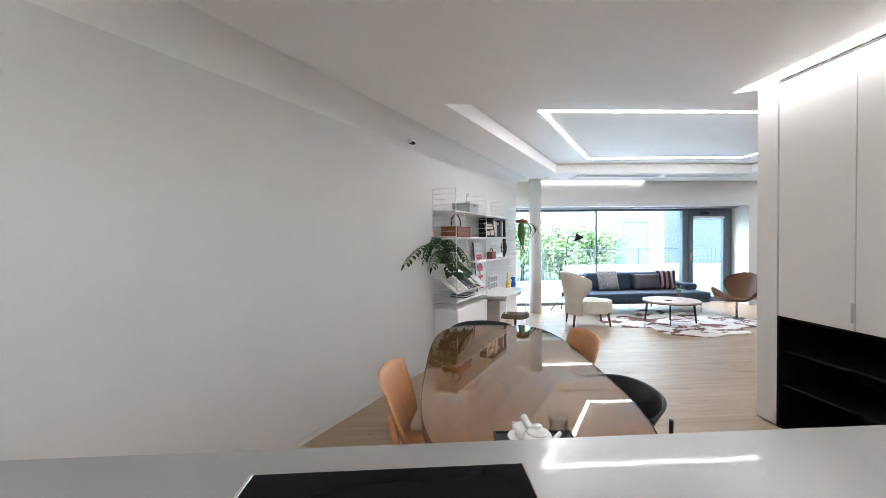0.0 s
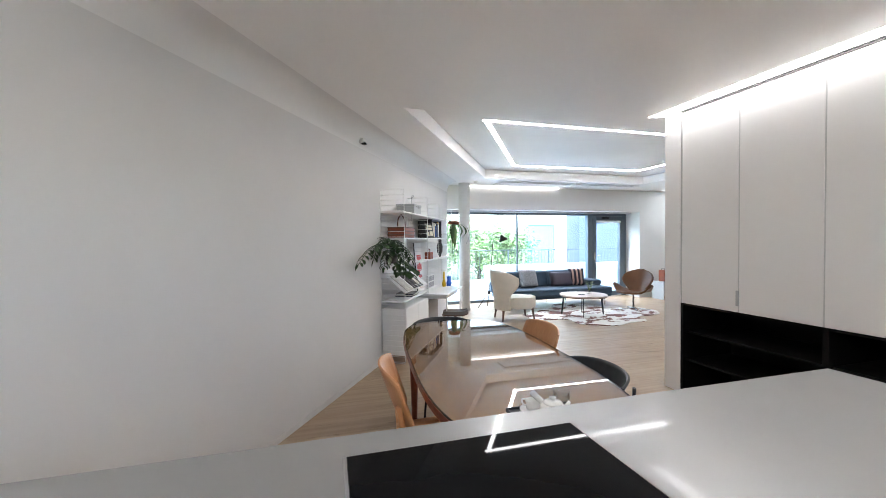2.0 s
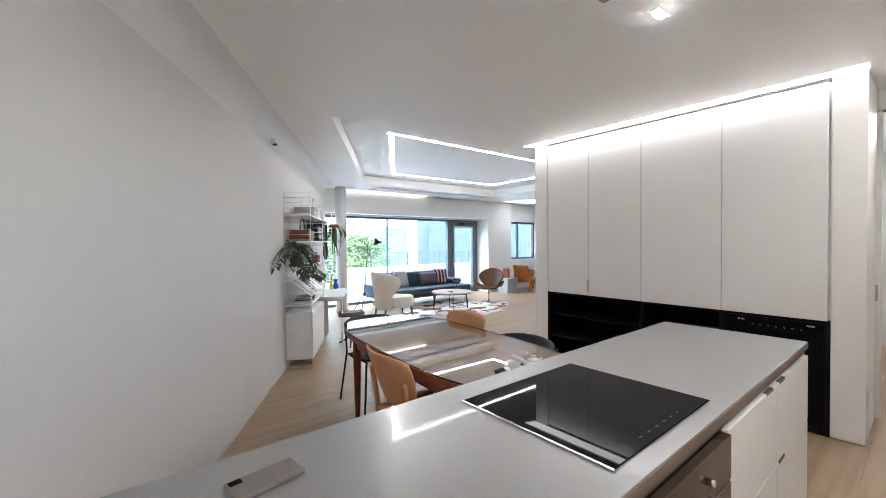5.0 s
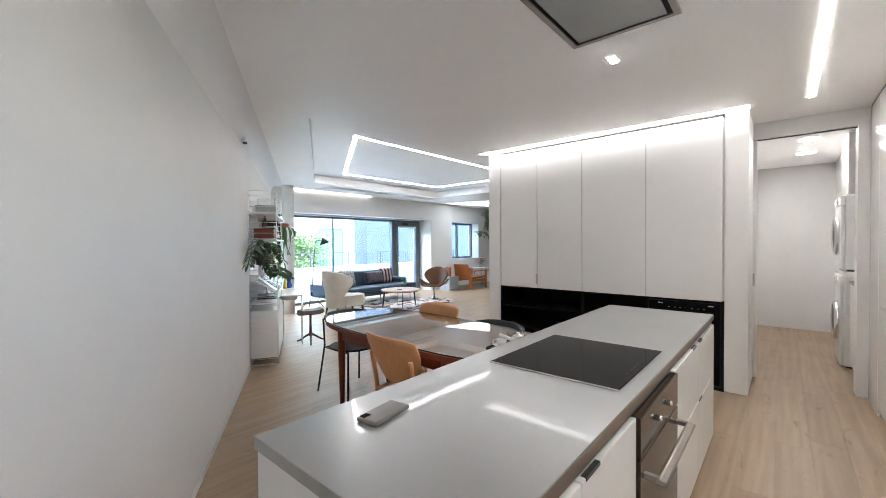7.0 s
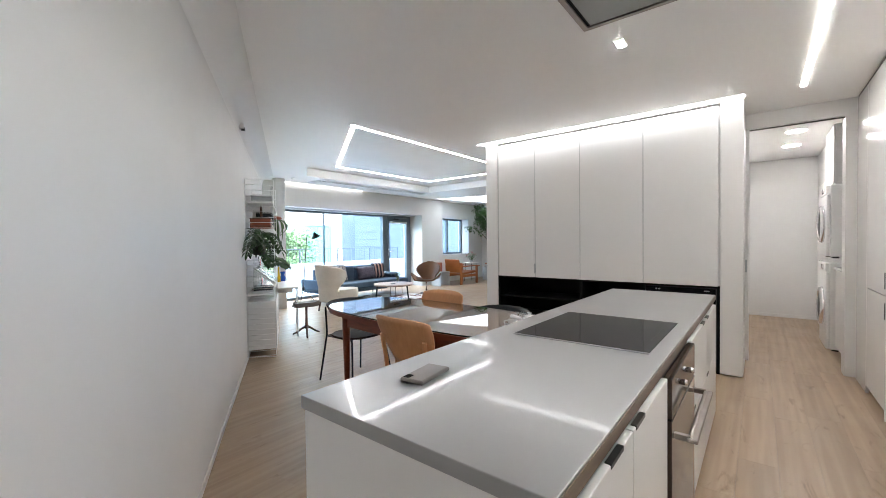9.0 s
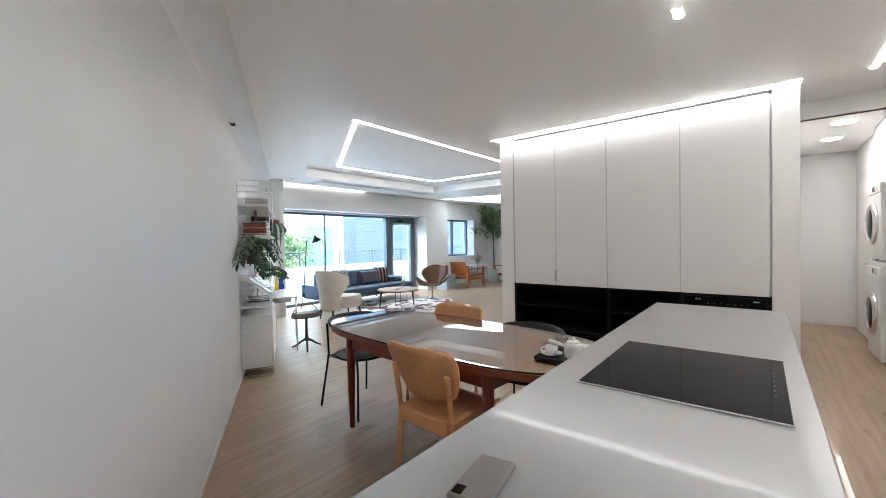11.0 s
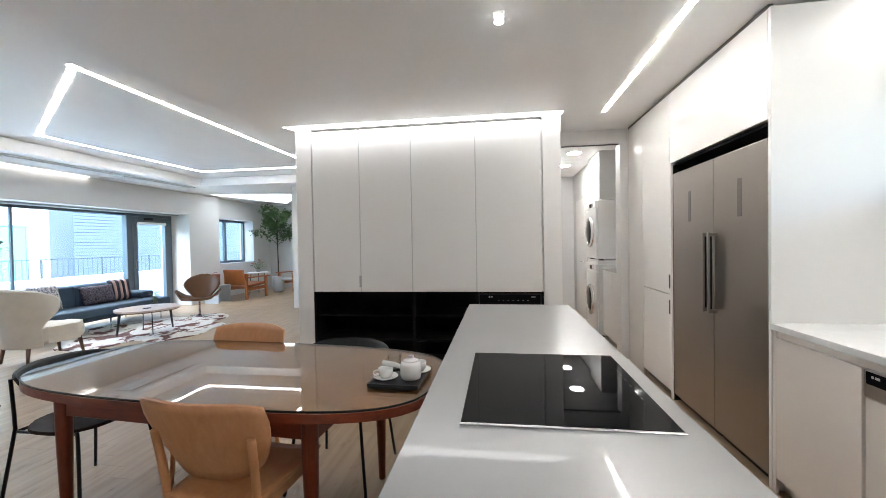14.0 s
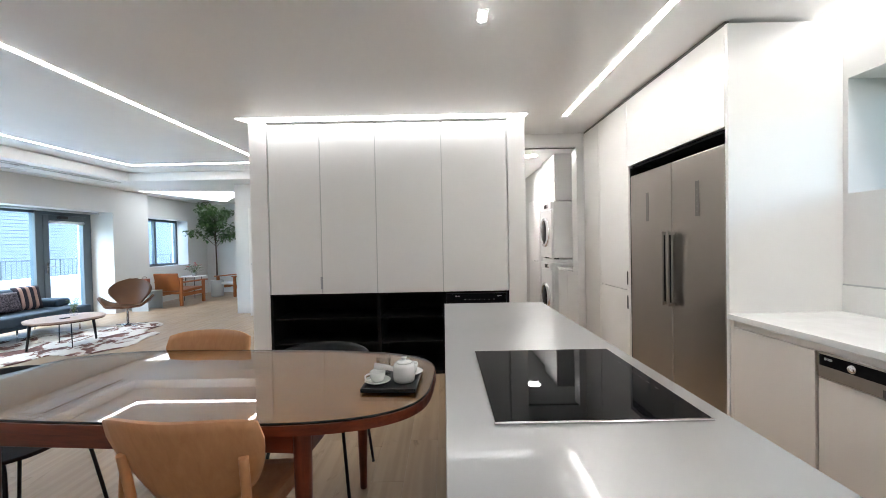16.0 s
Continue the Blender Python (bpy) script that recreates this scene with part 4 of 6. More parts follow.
def ladder(h0, h1, depth):
    """A white wire side frame in its own x-z plane, from the wall outwards."""
    b = tube([(0.005, 0, h0), (0.005, 0, h1)], 0.0045, 6)
    tube([(depth, 0, h0), (depth, 0, h1)], 0.0045, 6, bm=b)
    n = max(2, round((h1 - h0) / 0.062))
    for i in range(n + 1):
        z = h0 + (h1 - h0) * i / n
        tube([(0.005, 0, z), (depth, 0, z)], 0.0028, 5, bm=b)
    return b


unit = thing("wall_shelf", on_wall(6.93, 0.0), "white wire-sided modular wall shelf, well filled", "shelf")
for y, h0, h1, dp in ((0.0, 0.03, 2.05, 0.30), (0.97, 0.67, 2.05, 0.30), (1.97, 0.67, 2.05, 0.20), (2.92, 0.70, 2.05, 0.20)):
    lad = part("side_frame", shifted(ladder(h0, h1, dp), Matrix.Translation((0, y, 0))), M_WHITE, unit, "white wire ladder frame")
part("foot_bar", tube([(0.005, 0, 0.03), (0.30, 0, 0.01)], 0.004, 6), M_WHITE, unit)
for y0, y1, z, dp in ((0.005, 1.96, 1.80, 0.29), (0.005, 2.0, 1.49, 0.29), (0.98, 2.9, 1.16, 0.19), (0.005, 0.96, 0.745, 0.29)):
    part("shelf_board", box(0.008, y0, z - 0.018, dp, y1, z, 0.002), M_WHITE, unit)
part("desk_board", box(0.01, 0.975, 0.68, 0.58, 2.02, 0.702, 0.002), M_WHITE, unit, "white writing desk board")
for y in (0.99, 2.0):
    part("desk_leg", tube([(0.56, y, 0.0), (0.56, y, 0.68)], 0.008, 8), M_WHITE, unit)
part("desk_drawer", box(0.06, 1.2, 0.60, 0.5, 1.95, 0.678, 0.003), M_WHITE, unit)
# slanted display shelf
m = Matrix.Translation((0.30, 0, 0.84)) @ Matrix.Rotation(radians(38), 4, "Y")
part("slanted_board", shifted(box(-0.29, 0.01, -0.006, 0.0, 0.95, 0.004, 0.001), m), M_WHITE, unit)
b = bmesh.new()
for k in range(3):
    tube([(0.305 + 0.0, 0.005, 0.86 + k * 0.02), (0.305, 0.96, 0.86 + k * 0.02)], 0.002, 5, bm=b)
part("stop_rail", b, M_WHITE, unit)
cabm = part("cabinet", box(0.008, 0.012, 0.10, 0.295, 0.955, 0.655, 0.004), M_WHITE, unit, "white two-door cabinet")
for y0, y1 in ((0.016, 0.482), (0.486, 0.951)):
    d = part("cabinet_door", box(0.2955, y0, 0.105, 0.309, y1, 0.65, 0.002), M_WHITE, cabm)
# Taupe block coloured as the wall that lies in shade below the desk.
part("under_panel", box(0.02, 1.0, 0.08, 0.30, 1.5, 0.60, 0.003), vary(material("taupe_shade", (0.34, 0.30, 0.27)), (0.34, 0.30, 0.27), 0.05, 4, 100, 0.02, 0.0005, rough=(0.5, 0.6)), unit, "taupe block standing in for the shaded wall under the desk")


def shelf_thing(name, s, off, z, label, category, turn=0.0, group=""):
    return thing(name, on_wall(6.93 + s, off, z, turn), label, category, group)


g = shelf_thing("metal_box", 0.62, 0.15, 1.80, "grey metal storage box with a lid on the top shelf", "box")
part("body", box(-0.12, -0.15, 0.0, 0.12, 0.15, 0.095, 0.006, seg=2), M_GREYBOX, g)
part("lid", box(-0.124, -0.154, 0.096, 0.124, 0.154, 0.125, 0.006, seg=2), M_GREYBOX, g)
part("clasp", box(0.124, -0.015, 0.07, 0.13, 0.015, 0.11, 0.002), M_CHROME, g)
M_REDLEATHER = vary(material("red_brown_leather", (0.24, 0.055, 0.022)), (0.24, 0.055, 0.022), 0.15, 6, 110, 0.12, 0.001, rough=(0.4, 0.55))
g = shelf_thing("leather_basket", 0.32, 0.15, 1.49, "red-brown leather basket with a tall hoop handle", "basket")
b = box(-0.11, -0.19, 0.0, 0.11, 0.19, 0.13, 0.012, seg=2)
part("body", b, M_REDLEATHER, g)
for z in (0.03, 0.075, 0.115):
    part("band", box(-0.114, -0.194, z, 0.114, 0.194, z + 0.012, 0.003), M_WALNUT, g, "dark leather band")
part("handle", tube(bend([(0, -0.13, 0.12), (0, -0.12, 0.22), (0, 0.0, 0.285), (0, 0.12, 0.22), (0, 0.13, 0.12)], 6), 0.008, 8), M_WALNUT, g, "dark hoop handle")
g = shelf_thing("wire_hook", 0.40, 0.26, 1.50, "thin grey wire hook hanging from the side frame", "hook")
part("wire", tube(bend([(0, -0.05, 0.17), (0, 0.0, 0.25), (0, 0.0, 0.5), (0.02, 0.02, 0.52), (0.0, 0.03, 0.49)], 5), 0.003, 6), M_GREYBOX, g)
# books in a dark case
M_BOOKS = [vary(material("book_cover_" + n, c), c, 0.08, 8, 60, 0.03, 0.0005, rough=(0.45, 0.6)) for n, c in
           (("black", (0.02, 0.02, 0.022)), ("cream", (0.62, 0.55, 0.42)), ("red", (0.35, 0.04, 0.03)), ("grey", (0.3, 0.3, 0.31)), ("blue", (0.04, 0.10, 0.30)), ("white", (0.75, 0.74, 0.72)))]
g = shelf_thing("book_case", 1.70, 0.13, 1.49, "dark open book case standing on the shelf", "box")
b = box(-0.11, -0.30, 0, 0.11, -0.28, 0.285)
box(-0.11, 0.28, 0, 0.11, 0.30, 0.285, bm=b)
box(-0.11, -0.28, 0.265, 0.11, 0.28, 0.285, bm=b)
box(-0.11, -0.28, 0.0, 0.11, 0.28, 0.015, bm=b)
box(-0.11, -0.28, 0.015, -0.10, 0.28, 0.265, bm=b)
part("case", b, M_BLACKWOOD, g)
rnd = random.Random(4)
y = -0.27
k = 0
while y < 0.24:
    w, h = rnd.uniform(0.012, 0.04), rnd.uniform(0.17, 0.24)
    bk = shelf_thing("book", 1.70 + y + w / 2, 0.13, 1.5055, "upright book in the dark case", "book", 0, "books in the case")
    part("cover", box(-0.09, -w / 2, 0, 0.085 + rnd.uniform(-0.02, 0.01), w / 2 - 0.001, h, 0.001), M_BOOKS[k % 6], bk)
    y += w + 0.001
    k += 1
# framed picture leaning before the books
g = shelf_thing("picture_card", 1.30, 0.24, 1.4905, "dark picture card with pale shapes leaning on the shelf", "picture", -8)
part("board", shifted(box(-0.006, -0.14, 0, 0.006, 0.14, 0.22, 0.001), Matrix.Rotation(radians(-8), 4, "Y")), M_BOOKS[0], g)
b = bmesh.new()
for (y0, y1, z0, z1) in ((-0.12, 0.1, 0.12, 0.155), (-0.08, 0.12, 0.165, 0.19), (-0.11, -0.02, 0.03, 0.09), (0.01, 0.11, 0.03, 0.10)):
    box(0.0065, y0, z0, 0.008, y1, z1, bm=b)
part("print", shifted(b, Matrix.Rotation(radians(-8), 4, "Y")), M_BOOKS[1], g, "pale printed shapes")

M_LEAF = vary(material("fern_leaf", (0.026, 0.066, 0.016)), (0.026, 0.066, 0.016), 0.35, 14, 60, 0.1, 0.001, rough=(0.35, 0.5))
M_LEAF2 = vary(material("pale_leaf", (0.09, 0.15, 0.05)), (0.09, 0.15, 0.05), 0.3, 12, 60, 0.1, 0.001, rough=(0.4, 0.55))
M_TREELEAF = vary(material("ficus_leaf", (0.055, 0.12, 0.03)), (0.055, 0.12, 0.03), 0.35, 6, 60, 0.1, 0.001, rough=(0.35, 0.5))
M_CLAY = vary(material("dark_clay", (0.05, 0.045, 0.04)), (0.05, 0.045, 0.04), 0.15, 8, 80, 0.1, 0.001, rough=(0.6, 0.7))
M_SOIL = vary(material("soil", (0.03, 0.02, 0.014)), (0.03, 0.02, 0.014), 0.3, 30, 90, 0.5, 0.006, rough=(0.85, 0.95))


def leaf(bm, p, d, up, length, width, fold=0.2):
    """One pointed leaf from p along d."""
    d, up = d.normalized(), (up - d * up.dot(d)).normalized()
    s = d.cross(up)
    v = [bm.verts.new(q) for q in (p, p + d * length * 0.35 + s * width / 2 + up * fold * width, p + d * length * 0.35, p + d * length * 0.35 - s * width / 2 + up * fold * width,
                                   p + d * length * 0.75 + s * width * 0.36 - up * 0.06 * length, p + d * length * 0.75 - up * 0.10 * length, p + d * length * 0.75 - s * width * 0.36 - up * 0.06 * length, p + d * length - up * 0.22 * length)]
    for f in ((0, 1, 2), (0, 2, 3), (1, 4, 5, 2), (2, 5, 6, 3), (4, 7, 5), (5, 7, 6)):
        bm.faces.new([v[i] for i in f]).smooth = True


fern = shelf_thing("potted_fern", 0.0, 0.14, 1.19, "dark green fern with drooping fronds in a hanging pot", "plant")
part("pot", lathe([(0, 0), (0.06, 0), (0.075, 0.10), (0.068, 0.10), (0.05, 0.02), (0, 0.02)], 24), M_CLAY, fern)
part("hanger", tube(bend([(0.07, 0, 0.1), (0.02, 0, 0.22), (-0.05, 0, 0.30), (-0.1, 0, 0.31)], 4), 0.003, 6), M_GREYBOX, fern)
rnd = random.Random(11)
FR = [(-95, 0.74, 0.10), (-78, 0.50, 0.02), (-45, 0.34, 0.12), (10, 0.30, -0.16), (65, 0.34, 0.08), (98, 0.44, 0.08), (-110, 0.30, 0.16), (85, 0.26, 0.14), (-20, 0.32, -0.22), (48, 0.26, -0.10), (125, 0.28, 0.02)]
for a, ln, lift in FR:
    b = bmesh.new()
    ca, sa = math.cos(radians(a)), math.sin(radians(a))
    pts = bend([(0, 0, 0.09), (ca * ln * 0.3, sa * ln * 0.3, 0.13 + lift), (ca * ln * 0.7, sa * ln * 0.7, 0.09 + lift * 0.8), (ca * ln, sa * ln, -0.02 + lift * 0.5)], 5)
    tube(pts, 0.003, 5, bm=b)
    for i in range(3, len(pts) - 1):
        d = (pts[i + 1] - pts[i - 1]).normalized()
        side = d.cross(Vector((0, 0, 1))).normalized()
        for s in (-1, 1):
            leaf(b, pts[i], side * s + d * 0.55 + Vector((0, 0, -0.35 + rnd.uniform(-0.25, 0.25))), Vector((0, 0, 1)), rnd.uniform(0.085, 0.12) * (1.1 - 0.3 * i / len(pts)), rnd.uniform(0.040, 0.052))
    leaf(b, pts[-1], pts[-1] - pts[-2], Vector((0, 0, 1)), 0.08, 0.036)
    part("frond", b, M_LEAF, fern)

# magazines
M_MAG = [vary(material("magazine_dark", (0.05, 0.055, 0.075)), (0.05, 0.055, 0.075), 0.5, 9, 30, 0.0, 0.001, rough=(0.2, 0.3)),
         vary(material("magazine_pale", (0.55, 0.53, 0.48)), (0.55, 0.53, 0.48), 0.2, 9, 30, 0.0, 0.001, rough=(0.25, 0.35))]
for i, (s, mt, w) in enumerate(((0.20, 1, 0.22), (0.42, 0, 0.10), (0.62, 0, 0.26))):
    g = shelf_thing("magazine", s, 0.0, 0.0, "glossy magazine displayed on the slanted shelf", "magazine", 0, "displayed magazines")
    mm = Matrix.Translation((0.30, 0, 0.845)) @ Matrix.Rotation(radians(38), 4, "Y")
    part("cover", shifted(box(-0.285, -w / 2, 0.0045, -0.004, w / 2, 0.012, 0.001), mm), M_MAG[mt], g)
    if i == 2:
        b = box(-0.25, -0.09, 0.0122, -0.21, 0.02, 0.0128)
        box(-0.17, -0.02, 0.0122, -0.05, 0.07, 0.0128, bm=b)
        part("print", shifted(b, mm), M_MAG[1], g)
for i, (dz, t) in enumerate(((0.0, 3), (0.013, -4), (0.026, 6))):
    g = shelf_thing("magazine", 0.5, 0.15, 0.7455 + dz, "magazine in a flat stack on the lower shelf", "magazine", t, "stacked magazines")
    part("cover", box(-0.11, -0.15, 0, 0.11, 0.15, 0.012, 0.001), M_MAG[i % 2], g)
# poster panel leaning over the desk
M_PAPER = vary(material("poster_paper", (0.72, 0.71, 0.70)), (0.72, 0.71, 0.70), 0.04, 6, 80, 0.02, 0.0004, rough=(0.3, 0.4))
M_RED = material("red_print", (0.55, 0.03, 0.035), 0.4)
g = shelf_thing("art_poster", 1.30, 0.10, 0.703, "tall white art poster with red lettering leaning on the wall", "poster")
lean = Matrix.Rotation(radians(-5), 4, "Y")
part("sheet", shifted(box(-0.004, -0.16, 0, 0.004, 0.16, 0.72, 0.0005), lean), M_PAPER, g)
part("edge_band", shifted(box(-0.0045, -0.19, 0, 0.0045, -0.161, 0.72, 0.0005), lean), M_BOOKS[0], g, "black side band")
b = bmesh.new()
for (y0, y1, z0, z1) in ((-0.10, 0.06, 0.05, 0.11), (-0.05, 0.0, 0.11, 0.30), (-0.09, 0.09, 0.20, 0.24), (-0.11, 0.10, 0.30, 0.40), (-0.03, 0.04, 0.40, 0.47), (-0.10, 0.10, 0.47, 0.54)):
    box(0.0045, y0, z0, 0.0055, y1, z1, bm=b)
part("print", shifted(b, lean), M_RED, g, "blocky red letters")
# postcards, box, birds and vases
g = shelf_thing("picture_block", 1.72, 0.12, 0.703, "low block of small dark pictures on the desk", "picture")
part("block", box(-0.015, -0.17, 0, 0.015, 0.17, 0.20, 0.002), M_PAPER, g)
b = bmesh.new()
for i in range(4):
    for j in range(2):
        box(0.0155, -0.155 + i * 0.08, 0.015 + j * 0.095, 0.017, -0.09 + i * 0.08, 0.09 + j * 0.095, bm=b)
part("print", b, M_BOOKS[3], g)
g = shelf_thing("red_tin", 1.72, 0.10, 1.16, "small dark red tin with a hoop handle", "tin")
part("body", box(-0.045, -0.09, 0, 0.045, 0.09, 0.11, 0.01, seg=2), M_REDLEATHER, g)
part("handle", tube(bend([(0, -0.06, 0.11), (0, -0.04, 0.155), (0, 0.04, 0.155), (0, 0.06, 0.11)], 5), 0.006, 8), M_WALNUT, g)
M_YELLOW, M_BLUE = material("yellow_glaze", (0.72, 0.48, 0.03), 0.2), material("blue_glaze", (0.02, 0.10, 0.50), 0.15)
g = shelf_thing("yellow_vase", 1.90, 0.30, 0.703, "slim yellow glass bottle on the desk", "vase")
part("body", lathe([(0, 0), (0.028, 0), (0.03, 0.06), (0.014, 0.12), (0.012, 0.24), (0.009, 0.24), (0.01, 0.12), (0, 0.1)], 20), M_YELLOW, g)
g = shelf_thing("blue_vase", 2.0, 0.36, 0.703, "bright blue waisted vase on the desk", "vase")
part("body", lathe([(0, 0), (0.035, 0), (0.045, 0.05), (0.025, 0.1), (0.04, 0.155), (0.036, 0.155), (0.02, 0.1), (0, 0.05)], 24), M_BLUE, g)
for s, z, r, mt, nm in ((2.06, 1.50, 0.05, M_REDLEATHER, "round red wooden bird figure on the shelf"), (2.0, 1.68, 0.035, M_YELLOW, "small yellow wooden bird figure on the frame")):
    g = shelf_thing("bird_figure", s, 0.18, z, nm, "figurine")
    part("figure", lathe([(0, 0), (r * 0.6, 0), (r, r * 0.9), (r * 0.75, r * 1.8), (r * 0.45, r * 2.2), (r * 0.35, r * 2.8), (0, r * 3.0)], 18), mt, g)
g = shelf_thing("bird_figure", 2.03, 0.20, 1.18, "tall black and yellow wooden bird figure", "figurine")
b = lathe([(0, 0), (0.012, 0.0), (0.045, 0.09), (0.05, 0.17), (0.03, 0.24), (0.033, 0.28), (0.02, 0.31), (0, 0.315)], 18)
part("figure", b, M_BOOKS[0], g)
# staghorn fern on a board at the end of the shelf
stag = shelf_thing("staghorn_fern", 2.95, 0.24, 1.15, "hanging staghorn fern mounted on a red-brown bark board", "plant")
part("mount", shifted(lathe([(0, -0.03), (0.09, -0.03), (0.115, 0.0), (0.09, 0.035), (0, 0.045)], 20), Matrix.Translation((0, 0, 0.63)) @ Matrix.Diagonal((1, 1.25, 0.9, 1))), M_REDLEATHER, stag, "red-brown bark mount")
rnd = random.Random(3)
for i in range(11):
    a = radians(-70 + 19 * i) + rnd.uniform(-0.4, 0.4)
    ln = rnd.choice((0.22, 0.30, 0.38, 0.46, 0.55, 0.62))
    o = rnd.uniform(0.04, 0.20) if i % 3 else 0.27
    pts = bend([(0, 0, 0.60), (math.cos(a) * o * 0.8, math.sin(a) * o * 0.8, 0.58), (math.cos(a) * o * 1.1, math.sin(a) * o * 1.1, 0.60 - ln * 0.5), (math.cos(a + 0.4) * o * 0.9, math.sin(a + 0.4) * o * 0.9, 0.62 - ln)], 5)

    def blade(u, v, pts=pts):
        k = u * (len(pts) - 1)
        p, q = pts[int(k)], pts[min(int(k) + 1, len(pts) - 1)]
        c = p.lerp(q, k - int(k))
        side = (Vector((c.y, -c.x, 0)).normalized() if Vector((c.x, c.y, 0)).length > 1e-4 else Vector((1, 0, 0)))
        w = 0.010 + 0.040 * math.sin(min(1, u * 1.1) * math.pi) + 0.012 * math.sin(u * 14)
        return tuple(c + side * (v - 0.5) * w)
    part("frond", sheet(blade, 14, 1, 0.003), M_LEAF2 if i % 3 else M_LEAF, stag)

# stool at the desk
st = thing("desk_stool", pose(1.60, 5.72, 0, 0, 0, -20), "walnut pedestal stool with a grey leather saddle seat", "stool")
M_TAUPE = vary(material("taupe_leather", (0.13, 0.10, 0.08)), (0.13, 0.10, 0.08), 0.1, 6, 110, 0.1, 0.001, rough=(0.4, 0.52))
part("seat", sheet(lambda u, v: (0.34 * (u - 0.5), 0.23 * (v - 0.5) * (1 - 0.35 * abs(2 * u - 1) ** 4), 0.455 + 0.10 * max(0, u - 0.72) ** 1.0 * 3 * max(0, u - 0.72) - 0.01 * (1 - (2 * v - 1) ** 2)), 16, 10, 0.045), M_TAUPE, st, "padded grey-brown saddle seat")
part("seat_shell", sheet(lambda u, v: (0.36 * (u - 0.5), 0.24 * (v - 0.5) * (1 - 0.35 * abs(2 * u - 1) ** 4), 0.425 + 0.30 * max(0, u - 0.72) ** 2), 16, 10, 0.012), M_WALNUT, st)
part("column", lathe([(0, 0.10), (0.03, 0.10), (0.022, 0.16), (0.016, 0.30), (0.02, 0.42), (0, 0.42)], 18), M_WALNUT, st)
for k in range(3):
    a = radians(20 + 120 * k)
    part("leg", tube(bend([(math.cos(a) * 0.01, math.sin(a) * 0.01, 0.13), (math.cos(a) * 0.07, math.sin(a) * 0.07, 0.095), (math.cos(a) * 0.15, math.sin(a) * 0.15, 0.04), (math.cos(a) * 0.21, math.sin(a) * 0.21, 0.012)], 5), 0.017, 8, r2=0.011), M_WALNUT, st)


# ---- windows ----
win = tagged(fitted("window_1", "wide grey aluminium terrace window with one slim mullion", "window"), kind="structure")
DX0 = 6.15
b = box(WX0, WINY - 0.03, HEAD - 0.075, DX0, WINY + 0.06, HEAD - 0.002)
part("window_frame", b, M_ALU, win)
part("window_frame", box(WX0, WINY - 0.03, 0.0, DX0, WINY + 0.06, 0.06), M_ALU, win)
part("mullion", box(DX0, WINY - 0.045, 0.0, DX0 + 0.13, WINY + 0.07, HEAD - 0.002, 0.003), M_ALU, win)
part("mullion", box(4.205, WINY - 0.012, 0.06, 4.235, WINY + 0.03, HEAD - 0.075), M_ALU, win)
part("track", box(WX0, FRONT + 0.28, HEAD - 0.03, WX1, WINY - 0.046, HEAD - 0.001), M_GREYBOX, win, "grey blind track in the window head")
for x0, x1 in ((WX0, 4.205), (4.235, DX0)):
    p = part("pane", box(x0, WINY + 0.004, 0.06, x1, WINY + 0.012, HEAD - 0.075), M_PANE, win)
    p.visible_shadow = False
dr = tagged(fitted("door_1", "grey aluminium glazed terrace door with a lever handle", "door"), kind="structure")
b = box(DX0 + 0.13, WINY - 0.04, HEAD - 0.09, WX1 - 0.002, WINY + 0.07, HEAD - 0.002)
box(WX1 - 0.10, WINY - 0.04, 0.0, WX1 - 0.002, WINY + 0.07, HEAD - 0.09, bm=b)
part("door_frame", b, M_ALU, dr)
X0, X1 = DX0 + 0.135, WX1 - 0.105
b = box(X0, WINY - 0.06, 0.02, X0 + 0.10, WINY + 0.03, HEAD - 0.095, 0.003)
box(X1 - 0.10, WINY - 0.06, 0.02, X1, WINY + 0.03, HEAD - 0.095, 0.003, bm=b)
box(X0 + 0.10, WINY - 0.06, HEAD - 0.20, X1 - 0.10, WINY + 0.03, HEAD - 0.095, 0.003, bm=b)
box(X0 + 0.10, WINY - 0.06, 0.02, X1 - 0.10, WINY + 0.03, 0.13, 0.003, bm=b)
part("leaf", b, M_ALU, dr)
p = part("pane", box(X0 + 0.10, WINY - 0.02, 0.13, X1 - 0.10, WINY - 0.012, HEAD - 0.20), M_PANE, dr)
p.visible_shadow = False
part("roller_blind", shifted(lathe([(0, 0), (0.03, 0), (0.03, X1 - X0 - 0.22), (0, X1 - X0 - 0.22)], 16), Matrix.Translation((X0 + 0.11, WINY - 0.075, HEAD - 0.23)) @ Matrix.Rotation(radians(90), 4, "Y")), M_WHITE, dr, "rolled-up white blind")
b = box(X0 + 0.035, WINY - 0.07, 0.93, X0 + 0.065, WINY - 0.058, 1.12, 0.004)
tube([(X0 + 0.05, WINY - 0.065, 1.05), (X0 + 0.05, WINY - 0.11, 1.05), (X0 + 0.18, WINY - 0.115, 1.05)], 0.009, 8, bm=b)
part("door_handle", b, M_CHROME, dr, "bright lever handle")
part("closer", box(X0 + 0.25, WINY - 0.10, HEAD - 0.16, X0 + 0.45, WINY - 0.06, HEAD - 0.11, 0.005), M_BLACKSTEEL, dr)
w2 = tagged(fitted("window_2", "small grey framed window in a deep white reveal", "window"), kind="structure")
WY2 = SY + 0.30
b = box(SX0, WY2, SZ0, SX0 + 0.06, WY2 + 0.07, SZ1)
box(SX1 - 0.06, WY2, SZ0, SX1, WY2 + 0.07, SZ1, bm=b)
box(SX0 + 0.06, WY2, SZ0, SX1 - 0.06, WY2 + 0.07, SZ0 + 0.06, bm=b)
box(SX0 + 0.06, WY2, SZ1 - 0.06, SX1 - 0.06, WY2 + 0.07, SZ1, bm=b)
